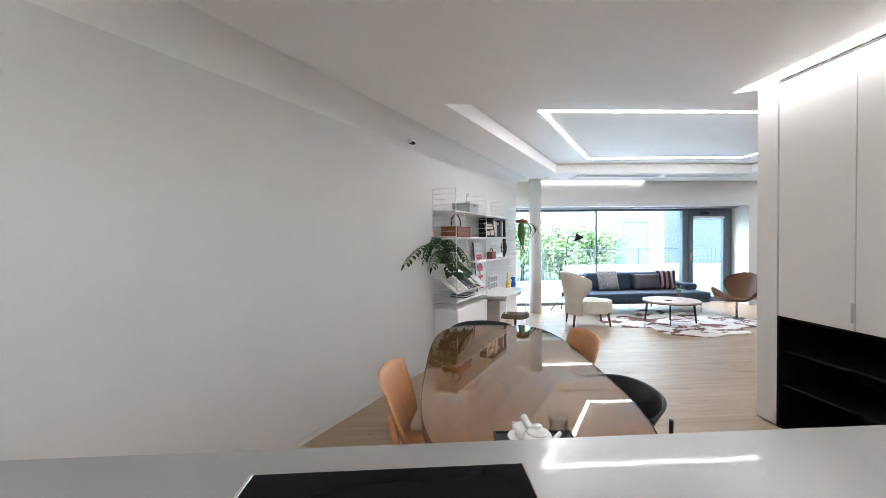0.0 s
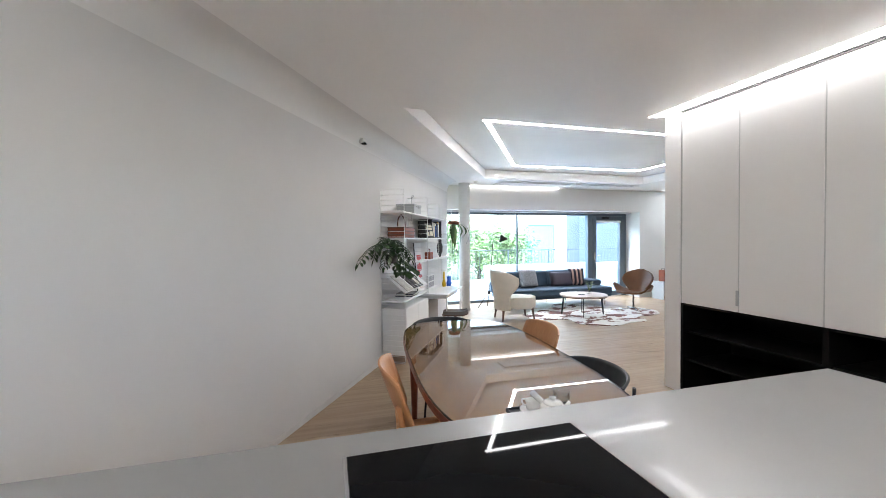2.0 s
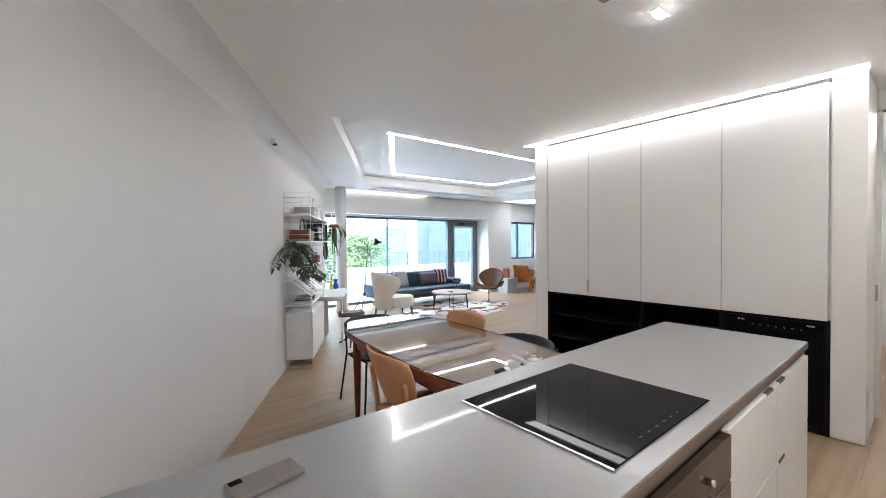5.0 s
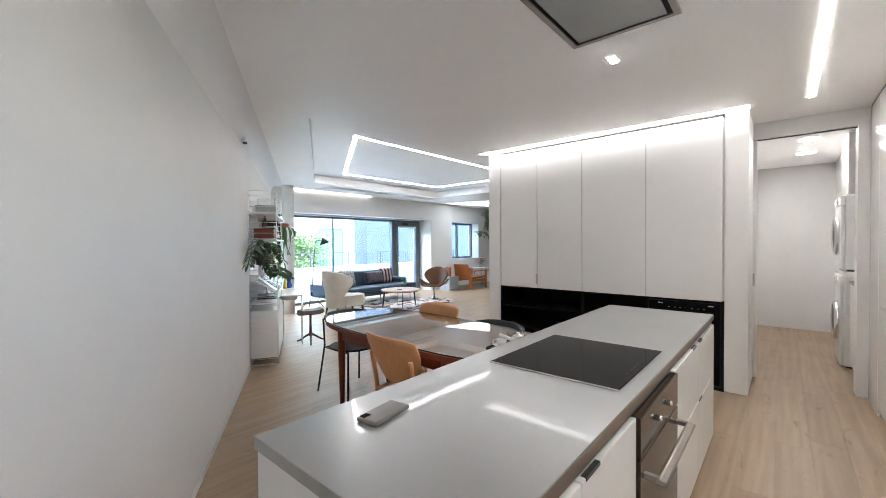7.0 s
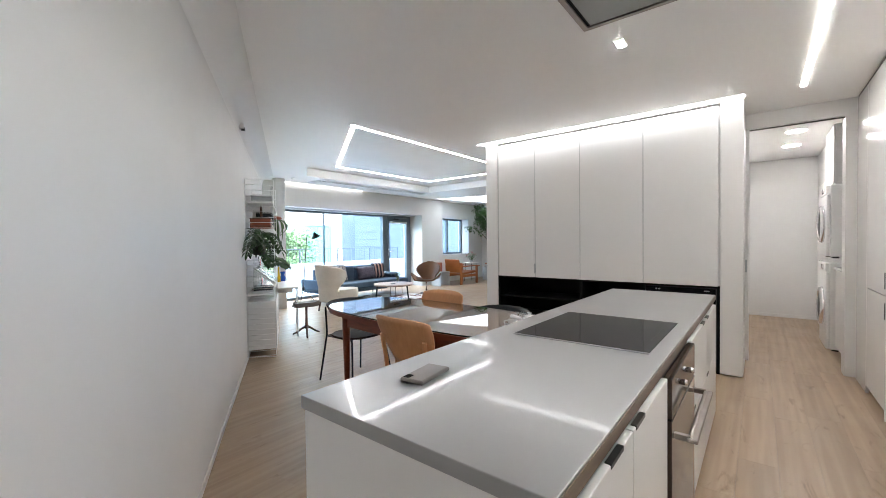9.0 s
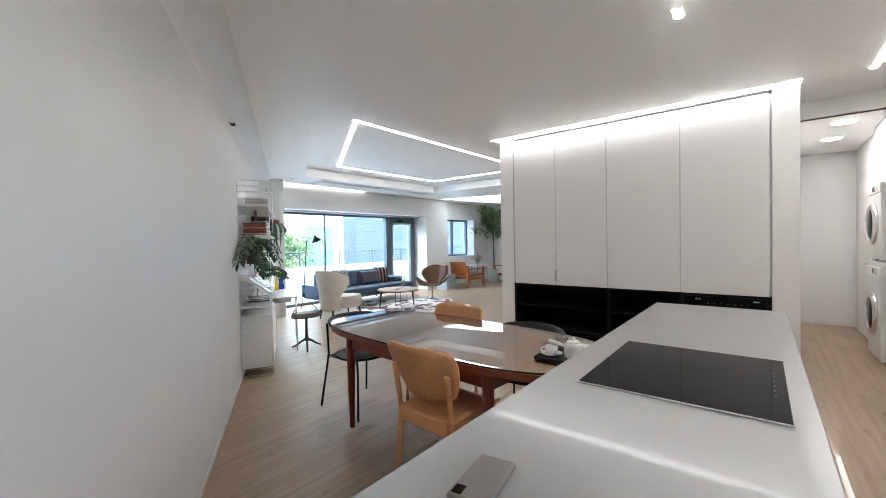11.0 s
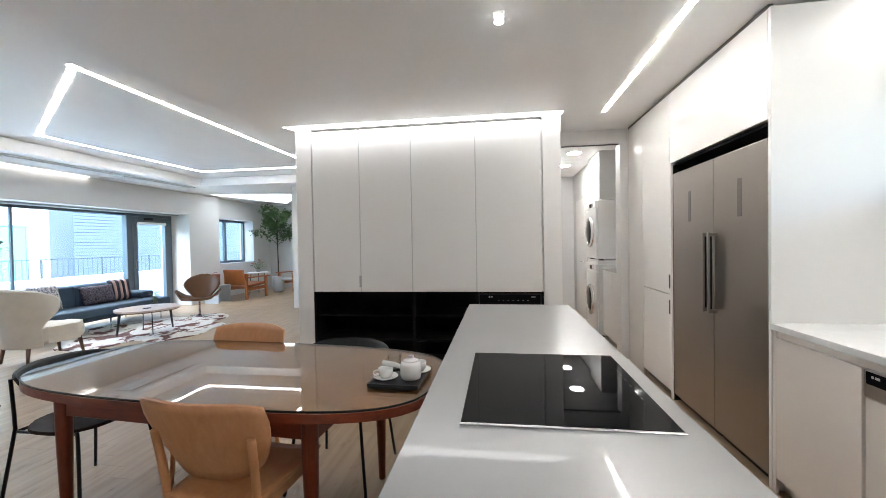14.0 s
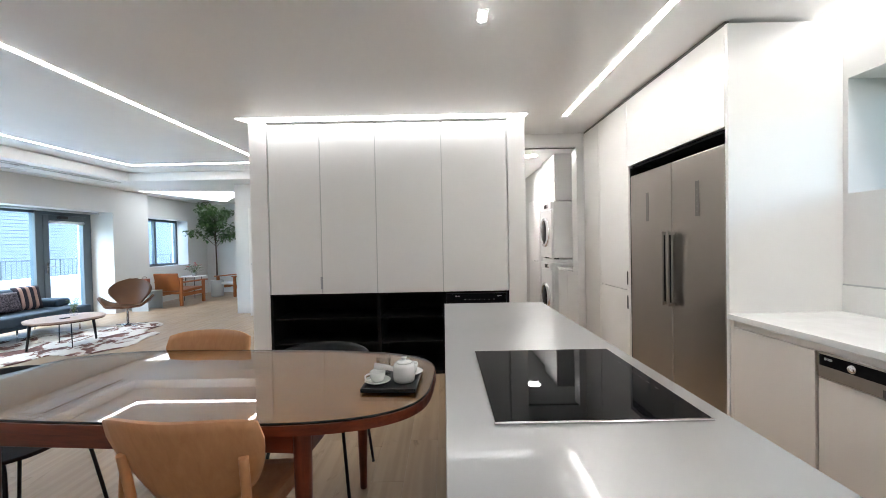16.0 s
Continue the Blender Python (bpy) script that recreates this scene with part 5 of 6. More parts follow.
part("window_frame", b, M_ALU, w2)
part("mullion", box(9.10, WY2 - 0.01, SZ0 + 0.06, 9.17, WY2 + 0.06, SZ1 - 0.06, 0.003), M_ALU, w2)
for x0, x1 in ((SX0 + 0.06, 9.10), (9.17, SX1 - 0.06)):
    p = part("pane", box(x0, WY2 + 0.03, SZ0 + 0.06, x1, WY2 + 0.036, SZ1 - 0.06), M_PANE, w2)
    p.visible_shadow = False
tagged(obj("column", lathe([(0.115, 0), (0.115, 2.629)], 40, (2.615, 8.25, 0)), M_CONCRETE), "round pale plaster column by the window", kind="structure")
sensor = tagged(obj("smoke_sensor", lathe([(0, 0), (0.03, 0.0), (0.045, 0.02), (0.045, 0.03), (0, 0.03)], 20, (2.76, 7.95, 2.599)), M_WHITE), "small white round ceiling sensor", "sensor")
# flush air vents in the border ceiling
for x0 in (3.25, 4.92):
    v = fitted("air_vent", "long white flush ceiling air vent", "air vent", "ceiling air vents")
    b = box(x0, 7.72, 2.606, x0 + 1.6, 7.75, 2.6292)
    box(x0, 8.19, 2.606, x0 + 1.6, 8.22, 2.6292, bm=b)
    box(x0, 7.75, 2.606, x0 + 0.03, 8.19, 2.6292, bm=b)
    box(x0 + 1.57, 7.75, 2.606, x0 + 1.6, 8.19, 2.6292, bm=b)
    part("frame", b, M_WHITE, v)
    part("panel", box(x0 + 0.05, 7.80, 2.600, x0 + 1.55, 8.14, 2.612, 0.003), M_WHITE, v)
    part("slot", box(x0 + 0.03, 7.75, 2.620, x0 + 1.57, 8.19, 2.628), M_GAP, v)
tagged(obj("wall_switch", box(WX1 - 0.012, 8.72, 1.10, WX1 - 0.001, 8.80, 1.22, 0.003), M_WHITE), "white switch plate in the window reveal", "switch")
door4 = tagged(fitted("door_4", "white hall door standing open", "door"), kind="structure")
part("leaf", box(6.66, 4.55, 0.01, 6.70, 5.40, 2.1, 0.003), M_CAB, door4)
part("door_handle", tube([(6.66, 5.33, 1.02), (6.61, 5.33, 1.02), (6.61, 5.22, 1.02)], 0.009, 8), M_CHROME, door4)

# ---- sofa ----
M_BLUEFAB = vary(material("blue_wool", (0.045, 0.075, 0.11)), (0.045, 0.075, 0.11), 0.10, 5, 320, 0.25, 0.002, rough=(0.85, 0.95))
sofa = thing("sofa", pose(0, 0, 0), "slate blue wool sofa on thin steel legs", "sofa")
part("base", box(3.45, 7.84, 0.20, 5.90, 8.78, 0.26, 0.012, seg=2), M_BLUEFAB, sofa)
for x0, x1 in ((3.45, 4.78), (4.79, 5.90)):
    part("seat_cushion", box(x0, 7.80, 0.262, x1, 8.45, 0.405, 0.035, seg=4), M_BLUEFAB, sofa)
for x0, x1 in ((3.72, 4.65), (4.66, 5.60)):
    part("back_cushion", box(x0, 8.42, 0.39, x1, 8.66, 0.745, 0.05, seg=4), M_BLUEFAB, sofa)
part("back_frame", box(3.70, 8.66, 0.262, 5.62, 8.78, 0.70, 0.02, seg=2), M_BLUEFAB, sofa)
part("arm_cushion", box(5.62, 8.15, 0.406, 5.88, 8.70, 0.53, 0.04, seg=4), M_BLUEFAB, sofa)
part("arm_cushion", box(3.40, 7.84, 0.27, 3.445, 8.78, 0.50, 0.02, seg=3), M_BLUEFAB, sofa)
for x in (3.6, 4.78, 5.78):
    for y in (7.92, 8.7):
        part("leg", tube([(x, y, 0), (x, y, 0.2)], 0.011, 8), M_CHROME, sofa)


def cushion(name, m, w, h, t, mat, label, extra=None):
    c = thing(name, m, label, "cushion")

    def face(side):
        def fn(u, v):
            fall = (max(0, 1 - (2 * u - 1) ** 4) * max(0, 1 - (2 * v - 1) ** 4)) ** 0.5
            pinch = 0.04 * math.sin(math.pi * u) * math.sin(math.pi * v)
            return (w * (u - 0.5) * (0.93 + 0.07 * abs(2 * v - 1) ** 2), side * t / 2 * fall + pinch * 0, h * v * 1.0)
        return fn
    b = sheet(face(1), 14, 14, 0.004)
    b = sheet(face(-1), 14, 14, 0.004, bm=b)
    body = part("cover", b, mat, c)
    if extra:
        extra(c, face)
    return c


M_PATTERN = material("grey_pattern", (0.3, 0.3, 0.32), 0.9)
M_PATTERN.node_tree.links.new(ramp(M_PATTERN, noise_out(M_PATTERN, 38, 3), [(0.42, (0.13, 0.13, 0.15)), (0.58, (0.55, 0.54, 0.53))]), shader(M_PATTERN).inputs["Base Color"])
M_PATTERN2 = material("dark_pattern", (0.05, 0.045, 0.06), 0.9)
M_PATTERN2.node_tree.links.new(ramp(M_PATTERN2, noise_out(M_PATTERN2, 46, 3), [(0.40, (0.018, 0.016, 0.028)), (0.64, (0.16, 0.14, 0.17))]), shader(M_PATTERN2).inputs["Base Color"])
M_NAVY = vary(material("navy_stripe", (0.02, 0.018, 0.03)), (0.02, 0.018, 0.03), 0.1, 8, 200, 0.2, 0.001, rough=(0.85, 0.95))
M_ROSE = vary(material("rose_stripe", (0.42, 0.27, 0.23)), (0.42, 0.27, 0.23), 0.1, 8, 200, 0.2, 0.001, rough=(0.85, 0.95))


def stripes(c, face):
    for k in range(3):
        u0 = 0.14 + k * 0.26
        part("stripe", sheet(lambda u, v: tuple(Vector(face(-1)(u0 + u * 0.12, v)) + Vector((0, -0.004, 0))), 3, 14, 0.003), M_ROSE, c, "pale rose woven stripe")


cushion("cushion", pose(4.15, 8.32, 0.41, -16, 0, 6), 0.46, 0.40, 0.16, M_PATTERN, "square grey and white patterned cushion on the sofa")
cushion("cushion", pose(4.95, 8.30, 0.41, -20, 0, -3), 0.56, 0.32, 0.16, M_PATTERN2, "oblong dark patterned cushion on the sofa")
cushion("cushion", pose(5.37, 8.34, 0.41, -14, 0, -10), 0.38, 0.38, 0.14, M_NAVY, "navy and rose striped cushion on the sofa", stripes)

# ---- wing chair, faces +x ----
M_BOUCLE = vary(material("cream_boucle", (0.66, 0.61, 0.53)), (0.66, 0.61, 0.53), 0.06, 6, 220, 0.55, 0.006, rough=(0.9, 0.97))
wing = thing("wing_chair", pose(3.12, 7.10, 0, 0, 0, -5), "cream bouclé wing chair with short walnut legs", "armchair")


def wing_back(u, v):
    a = (u - 0.5) * 2
    flare = max(0.0, min(1.0, (v - 0.35) / 0.5))
    flare = flare * flare * (3 - 2 * flare)
    ang = a * (1.15 + 0.55 * flare)
    r = 0.25 + 0.055 * flare + 0.02 * (1 - flare)
    top = 0.685 + 0.02 * math.cos(a * 3.1) - 0.09 * abs(a) ** 5
    return (0.0 - r * math.cos(ang) - 0.045 * v, r * 1.10 * math.sin(ang), 0.20 + top * v)


part("backrest", sheet(wing_back, 44, 26, 0.085), M_BOUCLE, wing)
part("seat", prism(super_outline(0.31, 0.28, 2.8, 40), 0.22, 0.42, 0.06, seg=4), M_BOUCLE, wing)
wing.children[-1].location = (0.12, 0, 0)
for x, y in ((-0.22, -0.2), (-0.22, 0.2), (0.32, -0.19), (0.32, 0.19)):
    part("leg", tube([(x * 1.12, y * 1.1, 0), (x, y, 0.24)], 0.014, 10, r2=0.024), M_WALNUT, wing)

# ---- coffee table ----
ct = thing("coffee_table", pose(4.56, 6.98, 0.012, 0, 0, -20), "low pale oval coffee table with dark wooden legs", "coffee table")
M_PALEWOOD = wood("pale_pink_wood", (0.50, 0.36, 0.29), (0.58, 0.44, 0.37), (2, 9, 9), (0.3, 0.4), 1.2)
part("tabletop", prism(super_outline(0.43, 0.40, 2.2, 56), 0.372, 0.395, 0.009), M_PALEWOOD, ct)
part("edge", prism(super_outline(0.415, 0.385, 2.2, 56), 0.355, 0.371, 0.003), M_WALNUT, ct)
for a in (160, 10):
    x, y = math.cos(radians(a)), math.sin(radians(a))
    part("leg", tube([(x * 0.40, y * 0.37, 0), (x * 0.36, y * 0.33, 0.356)], 0.013, 10, r2=0.021), M_BLACKWOOD, ct, "dark tapered wooden leg")
for a in (255, 80):
    x, y = math.cos(radians(a)), math.sin(radians(a))
    part("leg", tube([(x * 0.25, y * 0.27, 0), (x * 0.24, y * 0.25, 0.356)], 0.007, 8), M_BLACKSTEEL, ct, "thin black steel leg")
vs = thing("flower_vase", pose(4.72, 7.02, 0.4075), "clear glass vase with green sprigs on the coffee table", "vase")
part("glass", lathe([(0, 0), (0.04, 0), (0.055, 0.05), (0.03, 0.10), (0.038, 0.13), (0.035, 0.13), (0.027, 0.1), (0.05, 0.05), (0, 0.008)], 24), M_PANECUP, vs)
b = bmesh.new()
rnd = random.Random(5)
for k in range(26):
    a, t = rnd.uniform(0, 6.28), rnd.uniform(0.2, 0.9)
    p = Vector((math.cos(a) * 0.07 * t, math.sin(a) * 0.07 * t, 0.13 + rnd.uniform(0, 0.10)))
    tube([(0, 0, 0.03), p], 0.0015, 4, bm=b)
    leaf(b, p, Vector((math.cos(a), math.sin(a), 0.5)), Vector((0, 0, 1)), 0.05, 0.028)
part("sprigs", b, M_LEAF2, vs)
tagged(obj("notebook", box(4.42, 6.88, 0.4075, 4.52, 6.94, 0.418, 0.002), M_BOOKS[0]), "small dark notebook on the coffee table", "book")

# ---- hide rug ----
M_HIDE = material("cow_hide", (0.7, 0.66, 0.6), 0.9)
f = noise_out(M_HIDE, 2.7, 6, (1, 1.4, 1), 0.62, 0.6)
M_HIDE.node_tree.links.new(ramp(M_HIDE, f, [(0.51, (0.70, 0.67, 0.63)), (0.545, (0.20, 0.08, 0.06)), (0.62, (0.075, 0.028, 0.024)), (0.68, (0.16, 0.06, 0.045))]), shader(M_HIDE).inputs["Base Color"])
bump(M_HIDE, noise_out(M_HIDE, 180, 3), 0.3, 0.003)
rnd = random.Random(9)
outl = []
for k in range(90):
    t = 2 * math.pi * k / 90
    r = 1 + 0.14 * math.cos(4 * t + 0.7) + 0.08 * math.cos(7 * t + 2) + 0.05 * math.cos(11 * t) + rnd.uniform(-0.012, 0.012)
    outl.append((4.80 + 1.22 * r * math.cos(t), 7.12 + 0.98 * r * math.sin(t)))
tagged(obj("hide_rug", prism(outl, 0.001, 0.011, 0.003), M_HIDE), "white and red-brown spotted cow hide rug on the floor", "rug")

# ---- swivel shell chair, faces -x ----
M_TAN = vary(material("brown_leather", (0.11, 0.048, 0.021)), (0.11, 0.048, 0.021), 0.12, 4, 120, 0.1, 0.001, rough=(0.33, 0.45))
shader(M_TAN).inputs["Specular IOR Level"].default_value = 0.22
sc = thing("swivel_chair", pose(5.86, 7.15, 0.0, 0, 0, 204), "brown leather swivel shell chair on a chrome star base", "armchair")


def seat_shell(u, v):
    """Seat bowl whose sides sweep up into two rounded arms."""
    a, x = (u - 0.5) * 2, 0.30 - 0.52 * v
    arm = math.exp(-((x - 0.0) / 0.15) ** 2)
    nose = max(0.2, 1 - max(0.0, (x - 0.16) / 0.15) ** 3)
    half = (0.235 + 0.155 * arm) * nose
    return (x + 0.04 * arm * a * a, a * half, 0.352 + 0.35 * max(0.0, x - 0.12) ** 1.6 + 0.6 * max(0.0, -x - 0.10) ** 1.5 + 0.19 * arm * abs(a) ** 2.4)


def back_shell(u, v):
    """Egg-shaped back, narrow at its foot and hollowed towards the sitter."""
    a, h = (u - 0.5) * 2, v
    top = math.sqrt(max(0.01, 1 - max(0.0, (h - 0.62) / 0.385) ** 2))
    half = (0.15 + 0.16 * math.sin(min(1.0, h / 0.62) * math.pi / 2) ** 1.5) * top
    return (-0.17 - 0.20 * h + 0.13 * (a * half / 0.31) ** 2, a * half, 0.36 + 0.45 * h)


part("seat_shell", sheet(seat_shell, 22, 24, 0.035), M_TAN, sc)
part("back_shell", sheet(back_shell, 20, 24, 0.035), M_TAN, sc)
part("column", lathe([(0, 0.03), (0.02, 0.03), (0.018, 0.33), (0.06, 0.34), (0, 0.345)], 20), M_CHROME, sc)
for k in range(4):
    a = radians(45 + 90 * k)
    part("base_arm", tube([(0, 0, 0.045), (math.cos(a) * 0.16, math.sin(a) * 0.16, 0.03), (math.cos(a) * 0.33, math.sin(a) * 0.33, 0.012)], 0.016, 8, r2=0.01), M_CHROME, sc)

# ---- floor lamp ----
fl = thing("floor_lamp", pose(3.22, 8.40, 0), "black three-legged floor lamp with a cone shade", "floor lamp")
for a in (200, 330, 85):
    x, y = math.cos(radians(a)), math.sin(radians(a))
    part("leg", tube([(0, 0, 0.34), (x * 0.30, y * 0.16, 0.006)], 0.008, 8), M_BLACKSTEEL, fl)
part("pole", tube([(0, 0, 0.30), (0.10, 0, 1.44)], 0.009, 8), M_BLACKSTEEL, fl)
part("arm", tube(bend([(0.10, 0, 1.42), (0.14, 0, 1.50), (0.26, 0, 1.50)], 5), 0.007, 8), M_BLACKSTEEL, fl)
part("weight", lathe([(0, 0.29), (0.03, 0.29), (0.03, 0.37), (0, 0.37)], 16), M_BLACKSTEEL, fl)
s = lathe([(0.012, 0.09), (0.03, 0.06), (0.055, 0.02), (0.11, -0.04), (0.106, -0.042), (0.05, 0.016), (0.0, 0.05)], 28)
part("shade", shifted(s, Matrix.Translation((0.32, 0, 1.485)) @ Matrix.Rotation(radians(-24), 4, "Y")), M_BLACKSTEEL, fl, "black pointed cone shade")

# ---- corner seating ----
sb = thing("side_table", pose(7.72, 8.20, 0), "grey sheet metal side table beside the pier", "side table")
part("top", box(-0.22, -0.18, 0.405, 0.22, 0.18, 0.42, 0.002), M_GREYBOX, sb)
part("side", box(-0.22, -0.18, 0.0, -0.205, 0.18, 0.404, 0.002), M_GREYBOX, sb)
part("side", box(0.205, -0.18, 0.0, 0.22, 0.18, 0.404, 0.002), M_GREYBOX, sb)
rb = thing("leather_case", pose(7.68, 8.22, 0.421), "small upright red-brown leather case on the side table", "case")
part("body", box(-0.05, -0.09, 0, 0.05, 0.09, 0.27, 0.012, seg=2), M_REDLEATHER, rb)
part("strap", tube(bend([(0, -0.05, 0.27), (0, -0.03, 0.31), (0, 0.03, 0.31), (0, 0.05, 0.27)], 4), 0.005, 6), M_WALNUT, rb)
M_ORANGE = vary(material("orange_leather", (0.32, 0.095, 0.02)), (0.32, 0.095, 0.02), 0.12, 5, 100, 0.1, 0.001, rough=(0.4, 0.5))


def lounge_chair(m, label, seat_mat):
    """Faces +x. Oak frame with broad flat arms."""
    c = thing("oak_armchair", m, label, "armchair", "oak armchairs")
    for s in (-1, 1):
        part("rear_leg", box(-0.40, s * 0.30 - 0.03, 0, -0.34, s * 0.30 + 0.03, 0.66, 0.008, seg=2), M_ORANGEWOOD, c)
        part("front_leg", box(0.36, s * 0.30 - 0.03, 0, 0.42, s * 0.30 + 0.03, 0.54, 0.008, seg=2), M_ORANGEWOOD, c)
        part("armrest", box(-0.36, s * 0.32 - 0.06, 0.541, 0.46, s * 0.32 + 0.06, 0.57, 0.01, seg=2), M_ORANGEWOOD, c, "broad flat wooden armrest")
        part("side_rail", box(-0.34, s * 0.30 - 0.015, 0.22, 0.36, s * 0.30 + 0.015, 0.30, 0.004), M_ORANGEWOOD, c)
    part("seat", shifted(box(-0.36, -0.265, 0.30, 0.42, 0.265, 0.37, 0.02, seg=3), Matrix.Rotation(radians(-4), 4, "Y")), seat_mat, c, "taut leather seat")
    part("backrest", shifted(box(-0.02, -0.29, 0.0, 0.03, 0.29, 0.42, 0.015, seg=3), Matrix.Translation((-0.37, 0, 0.36)) @ Matrix.Rotation(radians(-14), 4, "Y")), seat_mat, c, "taut leather back")
    part("back_rail", box(-0.42, -0.30, 0.62, -0.37, 0.30, 0.66, 0.006), M_ORANGEWOOD, c)
    return c


lounge_chair(pose(8.56, 8.02, 0, 0, 0, -4), "orange leather armchair with broad oak arms", M_ORANGE)
M_LINEN = vary(material("white_linen", (0.62, 0.60, 0.57)), (0.62, 0.60, 0.57), 0.05, 6, 200, 0.2, 0.001, rough=(0.9, 0.95))
wl = lounge_chair(pose(10.15, 7.45, 0, 0, 0, 160), "reddish wooden armchair with a pale seat", M_LINEN)
rt = thing("round_table", pose(9.28, 8.15, 0), "small white round table on thin dark legs", "side table")
part("tabletop", lathe([(0, 0.60), (0.27, 0.60), (0.28, 0.61), (0.27, 0.62), (0, 0.62)], 40), M_WHITE, rt)
for k in range(3):
    a = radians(30 + 120 * k)
    part("leg", tube([(math.cos(a) * 0.25, math.sin(a) * 0.25, 0), (math.cos(a) * 0.2, math.sin(a) * 0.2, 0.60)], 0.008, 8), M_BLACKSTEEL, rt)
fv = thing("flower_pot", pose(9.25, 8.12, 0.621), "red flowers with green leaves in a small vase", "plant")
part("pot", lathe([(0, 0), (0.05, 0), (0.06, 0.09), (0.05, 0.09), (0, 0.03)], 20), M_GREYBOX, fv)
rnd = random.Random(6)
b, b2 = bmesh.new(), bmesh.new()
for k in range(40):
    a, t = rnd.uniform(0, 6.28), rnd.uniform(0.3, 1)
    p = Vector((math.cos(a) * 0.17 * t, math.sin(a) * 0.17 * t, 0.13 + rnd.uniform(0, 0.16)))
    tube([(0, 0, 0.05), p], 0.002, 4, bm=b)
    leaf(b, p, Vector((math.cos(a), math.sin(a), 0.3)), Vector((0, 0, 1)), 0.08, 0.05)
    if k % 5 == 0:
        for j in range(6):
            d = Vector((math.cos(j), math.sin(j), 0.6))
            leaf(b2, p + Vector((0, 0, 0.06)), d, Vector((0, 0, 1)), 0.055, 0.04)
part("leaves", b, M_LEAF2, fv)
part("petals", b2, M_RED, fv, "red petals")
# indoor tree
tr = thing("indoor_tree", pose(9.90, 7.90, 0), "tall green fig tree in a grey concrete pot", "tree")
part("pot", lathe([(0, 0), (0.135, 0), (0.155, 0.02), (0.165, 0.44), (0.15, 0.45), (0.14, 0.40), (0, 0.40)], 32), M_GREYBOX, tr)
part("soil", lathe([(0, 0.401), (0.139, 0.401), (0.139, 0.41), (0, 0.415)], 24), M_SOIL, tr)
M_BARK = vary(material("bark", (0.07, 0.048, 0.034)), (0.07, 0.048, 0.034), 0.25, 10, 60, 0.4, 0.004, (1, 1, 0.3), rough=(0.8, 0.9))
rnd = random.Random(21)
b = tube(bend([(0, 0, 0.40), (0.02, 0.01, 0.85), (-0.01, 0.0, 1.25), (0.0, 0.02, 2.06)], 6), 0.022, 10, r2=0.014)
limbs = []
for k in range(15):
    a = k * 2.4 + rnd.uniform(-0.3, 0.3)
    z0 = 1.33 + 0.054 * k
    ln = rnd.uniform(0.42, 0.72) * (1 - 0.02 * k)
    pts = bend([(0, 0.01, z0), (math.cos(a) * ln * 0.35, math.sin(a) * ln * 0.35, z0 + 0.22), (math.cos(a) * ln * 0.75, math.sin(a) * ln * 0.75, z0 + rnd.uniform(0.22, 0.42)), (math.cos(a) * ln, math.sin(a) * ln, z0 + rnd.uniform(0.2, 0.50))], 5)
    tube(pts, 0.009, 6, bm=b, r2=0.003)
    limbs.append(pts)
part("trunk", b, M_BARK, tr)
b = bmesh.new()
for pts in limbs:
    for i in range(4, len(pts)):
        for j in range(11):
            d = Vector((rnd.uniform(-1, 1), rnd.uniform(-1, 1), rnd.uniform(-0.5, 0.7)))
            p = pts[i] + Vector((rnd.gauss(0, 0.05), rnd.gauss(0, 0.05), rnd.gauss(0, 0.05)))
            leaf(b, p, d, Vector((rnd.uniform(-0.3, 0.3), rnd.uniform(-0.3, 0.3), 1)), rnd.uniform(0.07, 0.12), rnd.uniform(0.04, 0.06))
part("crown", b, M_TREELEAF, tr)


# ---- terrace and surroundings ----
M_DECK = vary(material("pale_terrace_stone", (0.70, 0.70, 0.69)), (0.70, 0.70, 0.69), 0.08, 1.5, 40, 0.15, 0.002, rough=(0.7, 0.8))
M_RENDER = vary(material("white_render", (0.62, 0.615, 0.61)), (0.62, 0.615, 0.61), 0.05, 0.6, 50, 0.15, 0.003, rough=(0.8, 0.9))
M_SIDING = vary(material("blue_grey_siding", (0.062, 0.078, 0.118)), (0.062, 0.078, 0.118), 0.07, 0.8, 40, 0.08, 0.002, (0.2, 1, 1), rough=(0.55, 0.7))
M_MINT = vary(material("mint_door_paint", (0.10, 0.27, 0.27)), (0.10, 0.27, 0.27), 0.06, 1, 40, 0.05, 0.001, rough=(0.4, 0.5))
M_RAILSTEEL = vary(material("grey_rail_paint", (0.045, 0.055, 0.065)), (0.045, 0.055, 0.065), 0.05, 2, 60, 0.02, 0.0005, rough=(0.4, 0.5))
M_GROUND = vary(material("ground_grass", (0.10, 0.12, 0.07)), (0.10, 0.12, 0.07), 0.3, 0.4, 12, 0.4, 0.02, rough=(0.9, 0.95))
structure("ground", box(-900, -900, -0.6, 900, 900, -0.36), M_GROUND, "flat ground round the house")
structure("terrace_floor", box(-2.0, WINY + 0.26, -0.34, 16, 12.4, -0.02), M_DECK, "pale stone terrace outside the window")
# Out of view; the long south overhang is added to shade the niche window.
structure("roof", box(-4.5, -3.6, 2.96, 11.6, 9.6, 3.2), M_RENDER, "unseen flat roof slab with an overhang added to block the sun")
structure("parapet", box(4.6, 11.9, -0.02, 16, 12.15, 0.66, 0.01), M_RENDER, "low white terrace parapet")
b = box(-2, 11.95, -0.02, 4.6, 12.1, 0.22, 0.01)
structure("terrace_kerb", b, M_RENDER, "low white kerb at the terrace edge")
rail = fitted("terrace_railing", "thin grey steel railing with upright bars along the terrace", "railing")
b0 = tube([(-2, 12.25, 1.12), (16, 12.25, 1.12)], 0.014, 8)
